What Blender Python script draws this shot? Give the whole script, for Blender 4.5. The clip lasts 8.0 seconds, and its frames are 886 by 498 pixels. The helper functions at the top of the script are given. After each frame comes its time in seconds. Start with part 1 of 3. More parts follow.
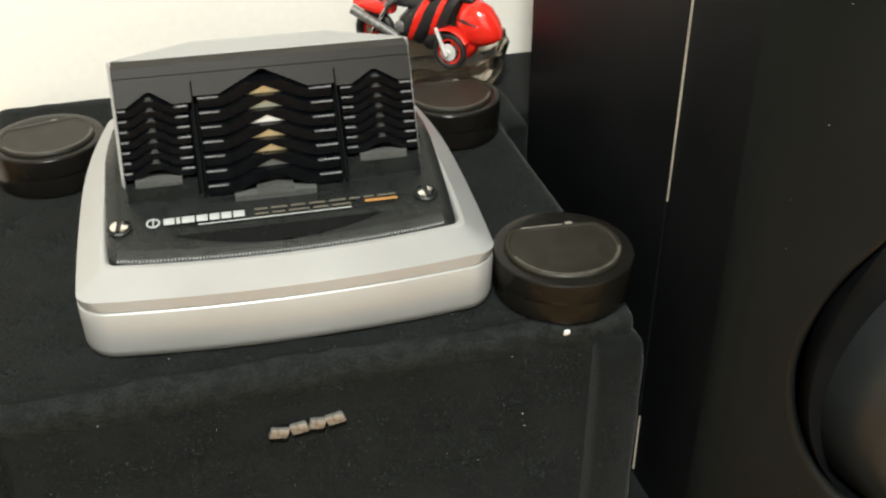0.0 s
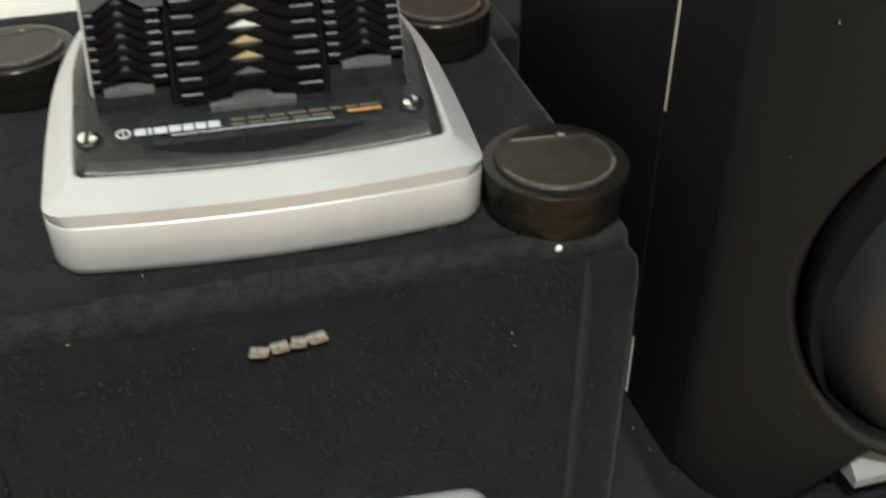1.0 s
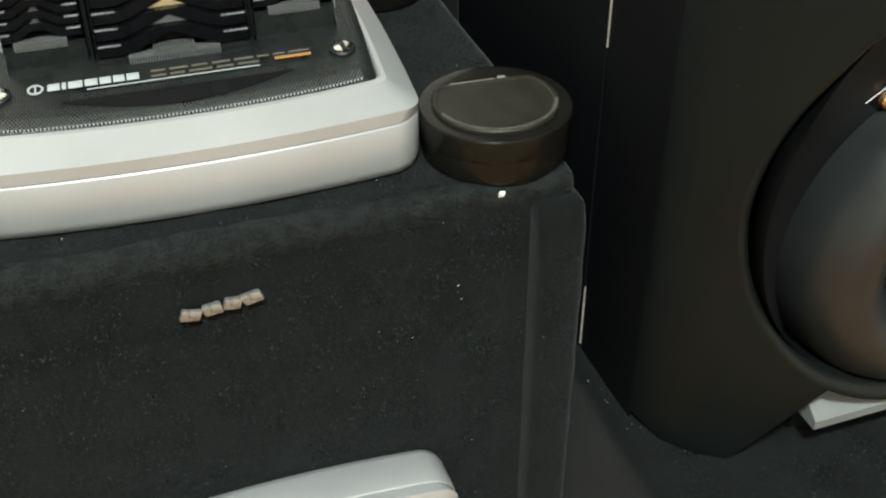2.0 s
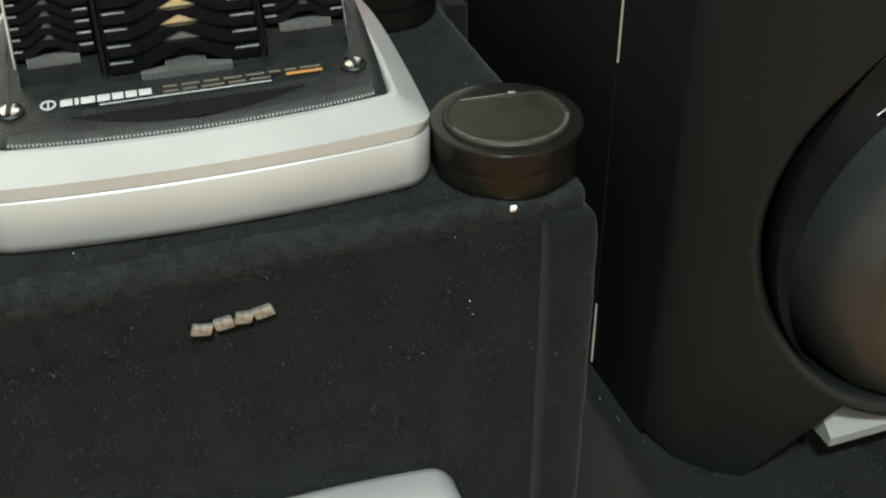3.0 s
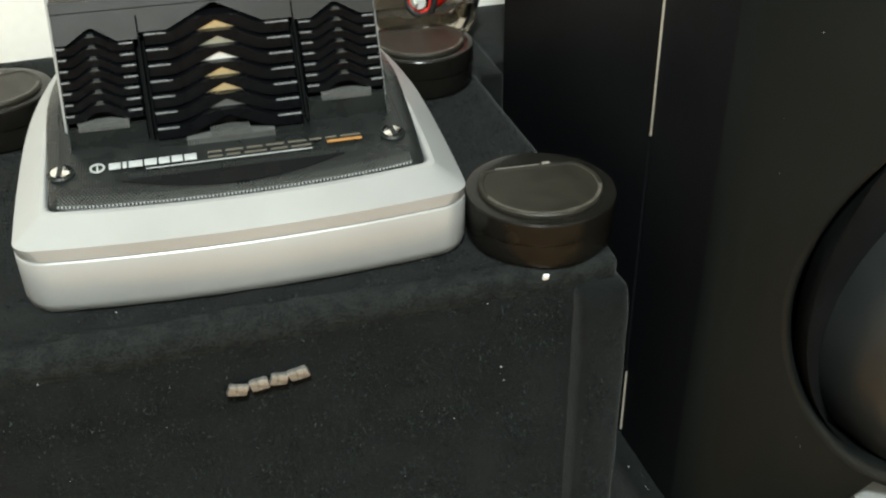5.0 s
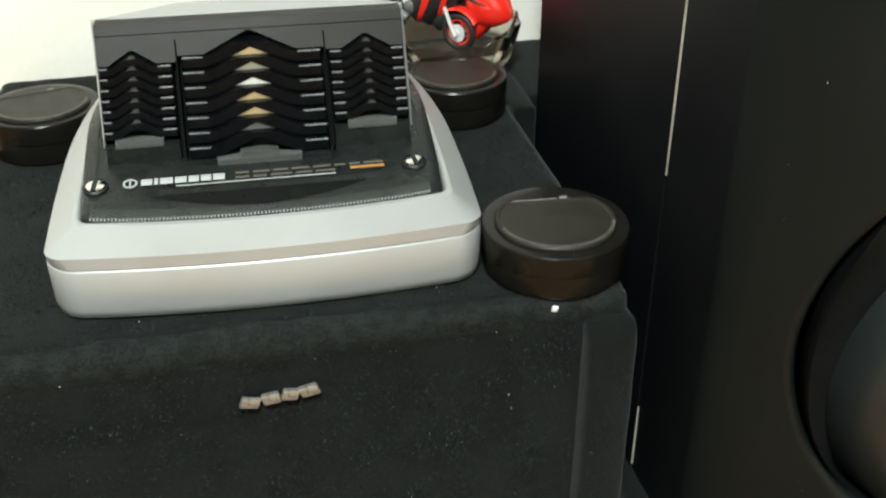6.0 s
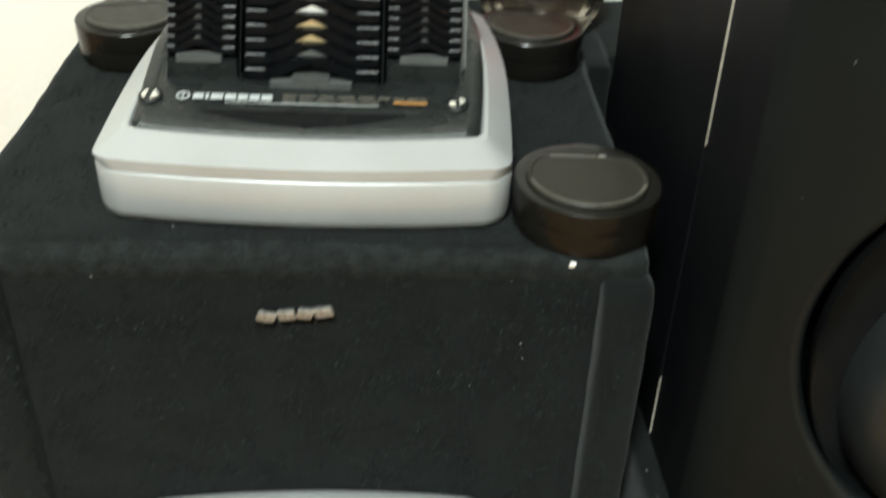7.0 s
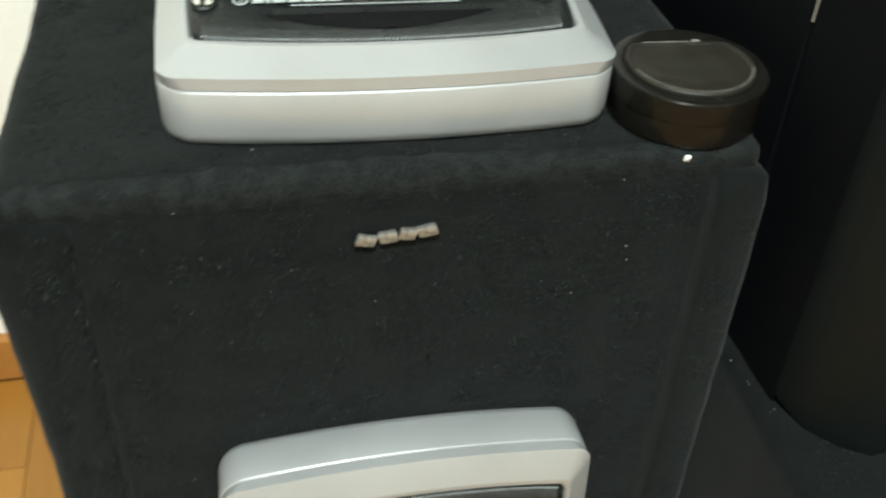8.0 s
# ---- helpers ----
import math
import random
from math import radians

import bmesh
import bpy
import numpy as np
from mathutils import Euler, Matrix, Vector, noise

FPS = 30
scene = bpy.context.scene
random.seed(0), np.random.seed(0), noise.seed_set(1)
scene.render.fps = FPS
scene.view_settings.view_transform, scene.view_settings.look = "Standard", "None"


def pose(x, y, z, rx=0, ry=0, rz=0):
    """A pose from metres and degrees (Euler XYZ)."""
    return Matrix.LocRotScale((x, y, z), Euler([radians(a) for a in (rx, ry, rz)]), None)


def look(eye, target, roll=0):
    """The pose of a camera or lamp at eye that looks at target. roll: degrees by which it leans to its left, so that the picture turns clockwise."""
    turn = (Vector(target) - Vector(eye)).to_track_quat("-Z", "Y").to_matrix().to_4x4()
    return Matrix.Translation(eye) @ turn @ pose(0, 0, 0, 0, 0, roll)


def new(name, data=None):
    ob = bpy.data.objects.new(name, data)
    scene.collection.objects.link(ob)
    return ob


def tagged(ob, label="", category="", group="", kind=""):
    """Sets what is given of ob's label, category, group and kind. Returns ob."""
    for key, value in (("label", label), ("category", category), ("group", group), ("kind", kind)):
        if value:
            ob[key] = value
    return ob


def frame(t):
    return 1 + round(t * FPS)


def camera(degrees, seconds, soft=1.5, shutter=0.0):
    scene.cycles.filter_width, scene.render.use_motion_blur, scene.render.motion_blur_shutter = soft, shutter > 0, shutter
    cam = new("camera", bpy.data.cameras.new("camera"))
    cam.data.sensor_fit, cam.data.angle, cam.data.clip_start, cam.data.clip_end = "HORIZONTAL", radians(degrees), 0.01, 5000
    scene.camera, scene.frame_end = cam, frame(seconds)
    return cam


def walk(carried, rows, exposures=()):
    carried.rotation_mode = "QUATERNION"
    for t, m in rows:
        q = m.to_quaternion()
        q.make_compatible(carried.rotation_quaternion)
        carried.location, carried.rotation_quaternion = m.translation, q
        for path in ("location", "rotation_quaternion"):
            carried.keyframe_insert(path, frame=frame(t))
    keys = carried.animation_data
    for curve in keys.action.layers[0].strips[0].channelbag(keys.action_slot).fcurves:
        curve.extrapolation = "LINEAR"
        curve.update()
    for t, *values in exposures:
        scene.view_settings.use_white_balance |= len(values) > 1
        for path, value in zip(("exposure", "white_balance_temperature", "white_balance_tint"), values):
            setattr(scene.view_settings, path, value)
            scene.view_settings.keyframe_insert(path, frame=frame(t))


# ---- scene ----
# ---- camera and walk ----
cam = camera(46.2, 8.0, soft=2.2, shutter=0.5)
PATH = [
    (0, (-0.0370, -0.5146, 1.0099), (0.1385, 0.1396, 0.5841), -0.24),
    (0.5, (-0.0352, -0.5130, 1.0089), (0.1257, 0.1377, 0.5723), -0.00),
    (1, (-0.0281, -0.4978, 0.9813), (0.1449, 0.1279, 0.5138), -0.11),
    (1.5, (-0.0101, -0.4869, 0.9626), (0.1868, 0.1168, 0.4761), -0.79),
    (3, (-0.0162, -0.4912, 0.9427), (0.1818, 0.1298, 0.4788), -1.19),
    (3.5, (-0.0202, -0.4926, 0.9475), (0.1749, 0.1388, 0.4965), -1.26),
    (4, (-0.0259, -0.4884, 0.9501), (0.1640, 0.1492, 0.5058), -0.98),
    (4.5, (-0.0232, -0.4908, 0.9516), (0.1695, 0.1537, 0.5186), -0.86),
    (6, (0.0029, -0.5175, 0.9654), (0.1464, 0.1538, 0.5546), -0.23),
    (6.5, (0.0656, -0.5335, 0.9679), (0.1777, 0.1562, 0.5784), 1.89),
    (7, (0.0699, -0.5402, 0.9626), (0.1109, 0.1270, 0.5231), 2.32),
    (7.5, (0.0148, -0.5336, 0.9474), (0.0358, 0.0984, 0.4573), 1.00),
    (8, (-0.0781, -0.4790, 0.9351), (0.0698, 0.1287, 0.4362), 3.51),
]
walk(cam, [(t, look(eye, target, roll)) for t, eye, target, roll in PATH], [(0.0, 0.0, 6500, 9), (0.6, 0.0, 6450, 9), (1.5, 0.0, 6120, 4), (4.5, 0.0, 6120, 4), (6.0, 0.0, 6090, 3), (8.0, 0.0, 6000, 1)])

# ---- world and lamps: an evening room under one ceiling lamp ----
world = bpy.data.worlds.new("world")
world.use_nodes = True
world.node_tree.nodes["Background"].inputs[0].default_value = (0.55, 0.6, 0.7, 1)
world.node_tree.nodes["Background"].inputs[1].default_value = 0.02
scene.world = world
lamp = bpy.data.lights.new("ceiling_lamp_light", "AREA")
lamp.shape, lamp.size, lamp.energy, lamp.color = "DISK", 0.30, 103, (0.985, 1.0, 0.95)
new("ceiling_lamp_light", lamp).matrix_world = pose(-0.22, -1.12, 2.42)


# ---- materials ----
def material(name, col, rough=0.5, metal=0.0, var=0.15, scale=40.0, fine=400.0, bump=0.1, depth=0.0005, rvar=0.08, coat=0.0, spec=0.5, spread=0.4):
    """A procedural surface: colour varied at a coarse and a fine scale, uneven roughness, fine relief."""
    m = bpy.data.materials.new(name)
    m.use_nodes = True
    nt = m.node_tree
    b = nt.nodes["Principled BSDF"]
    tc = nt.nodes.new("ShaderNodeTexCoord")
    n1, n2 = nt.nodes.new("ShaderNodeTexNoise"), nt.nodes.new("ShaderNodeTexNoise")
    n1.inputs["Scale"].default_value, n1.inputs["Detail"].default_value = scale, 5
    n2.inputs["Scale"].default_value, n2.inputs["Detail"].default_value = fine, 3
    for n in (n1, n2):
        nt.links.new(tc.outputs["Object"], n.inputs["Vector"])
    add = nt.nodes.new("ShaderNodeMath")
    add.operation = "ADD"
    nt.links.new(n1.outputs["Fac"], add.inputs[0])
    nt.links.new(n2.outputs["Fac"], add.inputs[1])
    mr = nt.nodes.new("ShaderNodeMapRange")
    mr.inputs["From Min"].default_value, mr.inputs["From Max"].default_value = 1 - spread, 1 + spread
    mr.inputs["To Min"].default_value, mr.inputs["To Max"].default_value = 1 - var, 1 + var
    nt.links.new(add.outputs[0], mr.inputs["Value"])
    mul = nt.nodes.new("ShaderNodeVectorMath")
    mul.operation = "SCALE"
    mul.inputs[0].default_value = col
    nt.links.new(mr.outputs["Result"], mul.inputs["Scale"])
    nt.links.new(mul.outputs[0], b.inputs["Base Color"])
    rr = nt.nodes.new("ShaderNodeMapRange")
    rr.inputs["From Min"].default_value, rr.inputs["From Max"].default_value = 0.3, 0.7
    rr.inputs["To Min"].default_value, rr.inputs["To Max"].default_value = max(rough - rvar, 0.02), min(rough + rvar, 1)
    nt.links.new(n1.outputs["Fac"], rr.inputs["Value"])
    nt.links.new(rr.outputs["Result"], b.inputs["Roughness"])
    b.inputs["Metallic"].default_value = metal
    b.inputs["Coat Weight"].default_value = coat
    b.inputs["Specular IOR Level"].default_value = spec
    if bump:
        bp = nt.nodes.new("ShaderNodeBump")
        bp.inputs["Strength"].default_value, bp.inputs["Distance"].default_value = bump, depth
        nt.links.new(n2.outputs["Fac"], bp.inputs["Height"])
        nt.links.new(bp.outputs["Normal"], b.inputs["Normal"])
    return m


def shader(m):
    return m.node_tree.nodes["Principled BSDF"]


M_WALL = material("white_wall_paint", (0.80, 0.775, 0.710), 0.75, var=0.04, scale=3, fine=120, bump=0.15, depth=0.001)
M_CEIL = material("ceiling_paint", (0.72, 0.72, 0.70), 0.8, var=0.03, scale=3, fine=90)
M_CARPET = material("black_carpet", (0.0036, 0.0046, 0.0044), 0.97, var=0.35, scale=30, fine=900, bump=0.5, depth=0.0016, spec=0.12, spread=0.13)
shader(M_CARPET).inputs["Sheen Weight"].default_value = 0.10
shader(M_CARPET).inputs["Sheen Roughness"].default_value = 0.45
shader(M_CARPET).inputs["Sheen Tint"].default_value = (0.75, 0.8, 0.8, 1)
M_WORNCARPET = material("worn_carpet_edge", (0.0105, 0.0122, 0.0118), 0.97, var=0.35, scale=90, fine=620, bump=1.0, depth=0.0016, spec=0.12, spread=0.13)
M_PILE = material("black_carpet_fibre", (0.0040, 0.0052, 0.0050), 0.9, var=0.3, scale=45, fine=900, bump=0, spec=0.2)
nt = M_PILE.node_tree
isle, pw, am, sc = nt.nodes.new("ShaderNodeNewGeometry"), nt.nodes.new("ShaderNodeMath"), nt.nodes.new("ShaderNodeMath"), nt.nodes.new("ShaderNodeVectorMath")
pw.operation, am.operation, sc.operation = "POWER", "MULTIPLY_ADD", "SCALE"
pw.inputs[1].default_value, am.inputs[1].default_value, am.inputs[2].default_value = 6.0, 15.0, 0.2
nt.links.new(isle.outputs["Random Per Island"], pw.inputs[0])
nt.links.new(pw.outputs[0], am.inputs[0])
nt.links.new(am.outputs[0], sc.inputs["Scale"])
nt.links.new(shader(M_PILE).inputs["Base Color"].links[0].from_socket, sc.inputs[0])
nt.links.new(sc.outputs[0], shader(M_PILE).inputs["Base Color"])
M_SILVER = material("silver_painted_plastic", (0.365, 0.374, 0.374), 0.37, metal=0.40, var=0.06, scale=25, fine=2600, bump=0.16, depth=0.0002, rvar=0.05)
M_GRILLE = material("charcoal_grille_plastic", (0.012, 0.0138, 0.0132), 0.30, spec=0.2, var=0.4, scale=60, fine=1500, bump=0.3, depth=0.0004)
M_SMOKE = material("grey_brown_plastic", (0.017, 0.0163, 0.0145), 0.42, spec=0.10, rvar=0.03, var=0.05, scale=50, fine=1200)
M_BLACK = material("gloss_black_plastic", (0.0025, 0.0029, 0.0036), 0.30, spec=0.09, var=0.2, scale=60, bump=0.03)
M_MATTE = material("matt_black_plastic", (0.004, 0.0045, 0.0046), 0.9, spec=0.05, var=0.2)
M_RIDGE = material("grey_ridged_plastic", (0.085, 0.088, 0.085), 0.45, var=0.2, scale=80)
M_PERF = material("dark_perforated_plastic", (0.035, 0.037, 0.036), 0.4, var=0.3, scale=90)
M_GOLD = material("gold_tweeter_foil", (0.70, 0.57, 0.33), 0.35, metal=0.7, var=0.1)
M_FOIL = material("pale_tweeter_foil", (0.42, 0.42, 0.34), 0.35, metal=0.6, var=0.15)
M_CHROME = material("bright_metal", (0.78, 0.78, 0.76), 0.18, metal=1.0, var=0.08, bump=0.02)
M_PRINT_GLINT = material("white_print_and_sparkle", (0.34, 0.36, 0.36), 0.5, var=0.15)
M_GREYPRINT = material("grey_print", (0.085, 0.078, 0.062), 0.5, var=0.2, fine=3000)
M_ORANGE = material("orange_print", (0.32, 0.16, 0.045), 0.5, var=0.1)
M_JAR = material("dark_brown_bakelite", (0.0075, 0.0070, 0.0058), 0.20, spec=0.17, var=0.22, scale=45, fine=1400, bump=0.15, depth=0.0003)
M_LID = material("grained_brown_plastic", (0.0165, 0.0152, 0.0112), 0.42, spec=0.22, var=0.55, scale=60, fine=1800, bump=0.5, depth=0.0004)
M_KNURL = material("ribbed_brown_plastic", (0.075, 0.070, 0.058), 0.35, var=0.7, scale=180, fine=1500)
M_WORN = material("worn_edge", (0.20, 0.185, 0.16), 0.6, var=0.5, fine=900)
M_SIDE = material("black_lacquered_side", (0.0042, 0.0046, 0.0055), 0.45, spec=0.08, var=0.3, scale=8, fine=300, bump=0.05, rvar=0.05)
M_BAFFLE = material("satin_black_lacquer", (0.0050, 0.0065, 0.0063), 0.46, spec=0.12, var=0.15, scale=10, fine=700, bump=0.06, rvar=0.06)
M_RUBBER = material("black_rubber", (0.004, 0.0046, 0.005), 0.5, spec=0.2, var=0.2, scale=30)
M_ROLL = material("grey_speaker_surround", (0.0120, 0.0140, 0.0142), 0.36, spec=0.40, var=0.15, scale=20, bump=0.1)
M_TRIM = material("satin_black_lip", (0.0052, 0.0067, 0.0066), 0.40, spec=0.18, var=0.1, scale=20)
M_BEAD = material("pale_joint_bead", (0.27, 0.25, 0.21), 0.4, var=0.5, scale=12, fine=500)
M_ALLOY = material("light_model_alloy", (0.74, 0.74, 0.72), 0.35, metal=0.3, var=0.1)
# pale grey that imitates the highlight on the louvre ends
M_GLINT = material("louvre_edge_glint", (0.15, 0.155, 0.16), 0.3, var=0.4, scale=200)
M_SHELF = material("light_grey_plastic", (0.15, 0.16, 0.16), 0.45, var=0.1, scale=20)
M_BRASS = material("brass", (0.60, 0.36, 0.16), 0.3, metal=0.9, var=0.15)
M_FLECK = material("white_fleck", (0.85, 0.85, 0.82), 0.6, var=0.1)
M_LINT = material("grey_lint", (0.45, 0.46, 0.45), 0.8, var=0.3)
M_RED = material("red_gloss_paint", (0.72, 0.022, 0.012), 0.22, var=0.08, bump=0.02, coat=0.5)
M_TYRE = material("black_model_rubber", (0.012, 0.012, 0.012), 0.5, var=0.2)
M_ENGINE = material("grey_model_metal", (0.19, 0.19, 0.185), 0.38, metal=0.5, var=0.3, scale=200)
M_BASEB = material("varnished_oak_skirting", (0.33, 0.145, 0.03), 0.35, var=0.15, scale=12, fine=200)
M_BADGE = material("tarnished_silver_badge", (0.26, 0.255, 0.235), 0.36, metal=0.6, var=0.8, scale=260, fine=1500, bump=0.2)

# the grille panel carries a fine upright mesh
nt = M_GRILLE.node_tree
wv = nt.nodes.new("ShaderNodeTexWave")
wv.inputs["Scale"].default_value, wv.inputs["Distortion"].default_value = 190, 0.4
nt.links.new(nt.nodes["Texture Coordinate"].outputs["Object"], wv.inputs["Vector"])
nt.links.new(wv.outputs["Fac"], nt.nodes["Bump"].inputs["Height"])
nt.nodes["Bump"].inputs["Strength"].default_value = 0.25

M_GLASS = bpy.data.materials.new("crystal_glass")
M_GLASS.use_nodes = True
shader(M_GLASS).inputs["Base Color"].default_value = (0.66, 0.60, 0.51, 1)
shader(M_GLASS).inputs["Transmission Weight"].default_value = 1.0
shader(M_GLASS).inputs["Roughness"].default_value = 0.08
shader(M_GLASS).inputs["IOR"].default_value = 1.3

# parquet: grain along the strip, each strip with its own tone
M_OAK = bpy.data.materials.new("varnished_parquet")
M_OAK.use_nodes = True
nt = M_OAK.node_tree
tc, mp, gn = nt.nodes.new("ShaderNodeTexCoord"), nt.nodes.new("ShaderNodeMapping"), nt.nodes.new("ShaderNodeTexNoise")
mp.inputs["Scale"].default_value = (60, 5, 20)
gn.inputs["Scale"].default_value, gn.inputs["Detail"].default_value = 2.0, 6
nt.links.new(tc.outputs["Object"], mp.inputs["Vector"])
nt.links.new(mp.outputs["Vector"], gn.inputs["Vector"])
oi = nt.nodes.new("ShaderNodeObjectInfo")
gi = nt.nodes.new("ShaderNodeNewGeometry")
ad = nt.nodes.new("ShaderNodeMath")
ad.operation = "ADD"
nt.links.new(oi.outputs["Random"], ad.inputs[0])
nt.links.new(gi.outputs["Random Per Island"], ad.inputs[1])
fr = nt.nodes.new("ShaderNodeMath")
fr.operation = "FRACT"
nt.links.new(ad.outputs[0], fr.inputs[0])
mx = nt.nodes.new("ShaderNodeMath")
mx.operation = "MULTIPLY_ADD"
mx.inputs[1].default_value = 0.45
nt.links.new(gn.outputs["Fac"], mx.inputs[0])
half = nt.nodes.new("ShaderNodeMath")
half.operation = "MULTIPLY"
half.inputs[1].default_value = 0.6
nt.links.new(fr.outputs[0], half.inputs[0])
nt.links.new(half.outputs[0], mx.inputs[2])
cr = nt.nodes.new("ShaderNodeValToRGB")
cr.color_ramp.elements[0].color, cr.color_ramp.elements[1].color = (0.24, 0.102, 0.012, 1), (0.38, 0.180, 0.028, 1)
nt.links.new(mx.outputs[0], cr.inputs["Fac"])
nt.links.new(cr.outputs["Color"], shader(M_OAK).inputs["Base Color"])
shader(M_OAK).inputs["Roughness"].default_value = 0.3


# ---- mesh helpers ----
def part(name, bm, mat, parent=None, label="", smooth=True, at=None, angle=40):
    """One mesh object from a bmesh, under a thing or a part."""
    bmesh.ops.recalc_face_normals(bm, faces=bm.faces)
    me = bpy.data.meshes.new(name)
    if smooth:
        for f in bm.faces:
            f.smooth = True
        for e in bm.edges:
            if len(e.link_faces) == 2 and e.calc_face_angle(0) > radians(angle):
                e.smooth = False
    bm.to_mesh(me)
    bm.free()
    me.materials.append(mat)
    ob = new(name, me)
    if at is not None:
        ob.matrix_basis = at
    if parent is not None:
        ob.parent = parent
    return tagged(ob, label)


def thing(name, label, category, at=None, group="", kind=""):
    ob = new(name)
    ob.empty_display_size = 0.05
    if at is not None:
        ob.matrix_basis = at
    return tagged(ob, label, category, group, kind)


def add_box(bm, x0, x1, y0, y1, z0, z1, bevel=0.0, turn=None):
    m = Matrix.LocRotScale(((x0 + x1) / 2, (y0 + y1) / 2, (z0 + z1) / 2), None, (abs(x1 - x0), abs(y1 - y0), abs(z1 - z0)))
    made = bmesh.ops.create_cube(bm, size=1, matrix=m if turn is None else turn @ m)
    if bevel:
        edges = list({e for v in made["verts"] for e in v.link_edges})
        bmesh.ops.bevel(bm, geom=edges, offset=bevel, segments=2, affect="EDGES", profile=0.6)
    return bm


def boxed(x0, x1, y0, y1, z0, z1, bevel=0.0, turn=None):
    return add_box(bmesh.new(), x0, x1, y0, y1, z0, z1, bevel, turn)


def soft_box(x0, x1, y0, y1, z0, z1, r, cell=0.012, rough=0.0008):
    """A padded box: rounded edges and a slightly uneven skin, as carpet glued over board."""
    bm = bmesh.new()
    lo, hi = Vector((x0, y0, z0)), Vector((x1, y1, z1))
    n = [max(2, min(60, int((hi[k] - lo[k]) / cell))) for k in range(3)]

    def steps(k):
        mid = [lo[k] + r + (hi[k] - lo[k] - 2 * r) * i / n[k] for i in range(n[k] + 1)]
        return [lo[k], lo[k] + 0.35 * r] + mid + [hi[k] - 0.35 * r, hi[k]]

    seen = {}

    def vert(p):
        key = tuple(round(c, 6) for c in p)
        if key not in seen:
            q = Vector([min(max(p[k], lo[k] + r), hi[k] - r) for k in range(3)])
            d = Vector(p) - q
            out = d.normalized() if d.length > 1e-9 else Vector((0, 0, 1))
            d = out * (r + rough * (noise.noise(Vector(p) * 45) + 0.6 * noise.noise(Vector(p) * 170)))
            seen[key] = bm.verts.new(q + d)
        return seen[key]

    for k in range(3):
        a, b = (k + 1) % 3, (k + 2) % 3
        sa, sb = steps(a), steps(b)
        for side in (lo[k], hi[k]):
            for i in range(len(sa) - 1):
                for j in range(len(sb) - 1):
                    ps = []
                    for u, v in ((sa[i], sb[j]), (sa[i + 1], sb[j]), (sa[i + 1], sb[j + 1]), (sa[i], sb[j + 1])):
                        p = [0, 0, 0]
                        p[k], p[a], p[b] = side, u, v
                        ps.append(vert(p))
                    if len(set(ps)) == 4:
                        try:
                            bm.faces.new(ps)
                        except ValueError:
                            pass
    return bm


def loft(rings, cap_low=True, cap_high=True):
    """Closed rings of points, one over another, joined by quads."""
    bm = bmesh.new()
    rows = [[bm.verts.new(p) for p in ring] for ring in rings]
    for a, b in zip(rows, rows[1:]):
        for i in range(len(a)):
            j = (i + 1) % len(a)
            bm.faces.new((a[i], a[j], b[j], b[i]))
    if cap_low:
        bm.faces.new(rows[0][::-1])
    if cap_high:
        bm.faces.new(rows[-1])
    return bm


def turned(profile, n=56, cap_low=True, cap_high=True):
    """A turned body from (radius, height) pairs about z."""
    return loft([[(r * math.cos(2 * math.pi * i / n), r * math.sin(2 * math.pi * i / n), z) for i in range(n)] for r, z in profile], cap_low, cap_high)


def prism(poly, y0, y1, bevel=0.0):
    """An (x, z) outline pushed from y0 to y1."""
    bm = bmesh.new()
    a = [bm.verts.new((x, y0, z)) for x, z in poly]
    b = [bm.verts.new((x, y1, z)) for x, z in poly]
    for i in range(len(a)):
        j = (i + 1) % len(a)
        bm.faces.new((a[i], a[j], b[j], b[i]))
    fs = [bm.faces.new(a[::-1]), bm.faces.new(b)]
    if bevel:
        es = list({e for f in fs for e in f.edges})
        bmesh.ops.bevel(bm, geom=es, offset=bevel, segments=1, affect="EDGES")
    return bm


def torus(R, r, n=40, m=14):
    return loft([[((R + r * math.cos(2 * math.pi * j / m)) * math.cos(a), (R + r * math.cos(2 * math.pi * j / m)) * math.sin(a), r * math.sin(2 * math.pi * j / m)) for a in [2 * math.pi * i / n for i in range(n)]] for j in range(m + 1)], False, False)


def rod(p, q, r, n=10, r2=None):
    """A round bar from p to q."""
    bm = bmesh.new()
    p, q = Vector(p), Vector(q)
    m = Matrix.Translation((p + q) / 2) @ (q - p).to_track_quat("Z", "Y").to_matrix().to_4x4()
    bmesh.ops.create_cone(bm, cap_ends=True, segments=n, radius1=r, radius2=r if r2 is None else r2, depth=(q - p).length, matrix=m)
    return bm


# ---- the room ----
def structure(name, bm, mat, label):
    return tagged(part(name, bm, mat, None, label, smooth=False), category=name.split("_")[0], kind="structure")


floor = structure("floor", boxed(-3.0, 1.55, -2.32, 0.5, -0.12, -0.014), M_BASEB, "varnished honey-coloured oak strip parquet floor")
structure("wall_north", boxed(-3.0, 1.55, 0.5, 0.62, 0, 2.6), M_WALL, "plain warm white painted plaster wall")
structure("wall_south", boxed(-3.0, 1.55, -2.32, -2.2, 0, 2.6), M_WALL, "plain warm white painted plaster wall")
structure("wall_west", boxed(-3.12, -3.0, -2.32, 0.62, 0, 2.6), M_WALL, "plain warm white painted plaster wall")
# unseen wall, set close to throw light back onto the tower's front
structure("wall_east", boxed(1.55, 1.67, -2.32, 0.62, 0, 2.6), M_WALL, "plain warm white painted plaster wall")
structure("ceiling", boxed(-3.12, 1.67, -2.32, 0.62, 2.6, 2.7), M_CEIL, "plain white painted ceiling of the room")
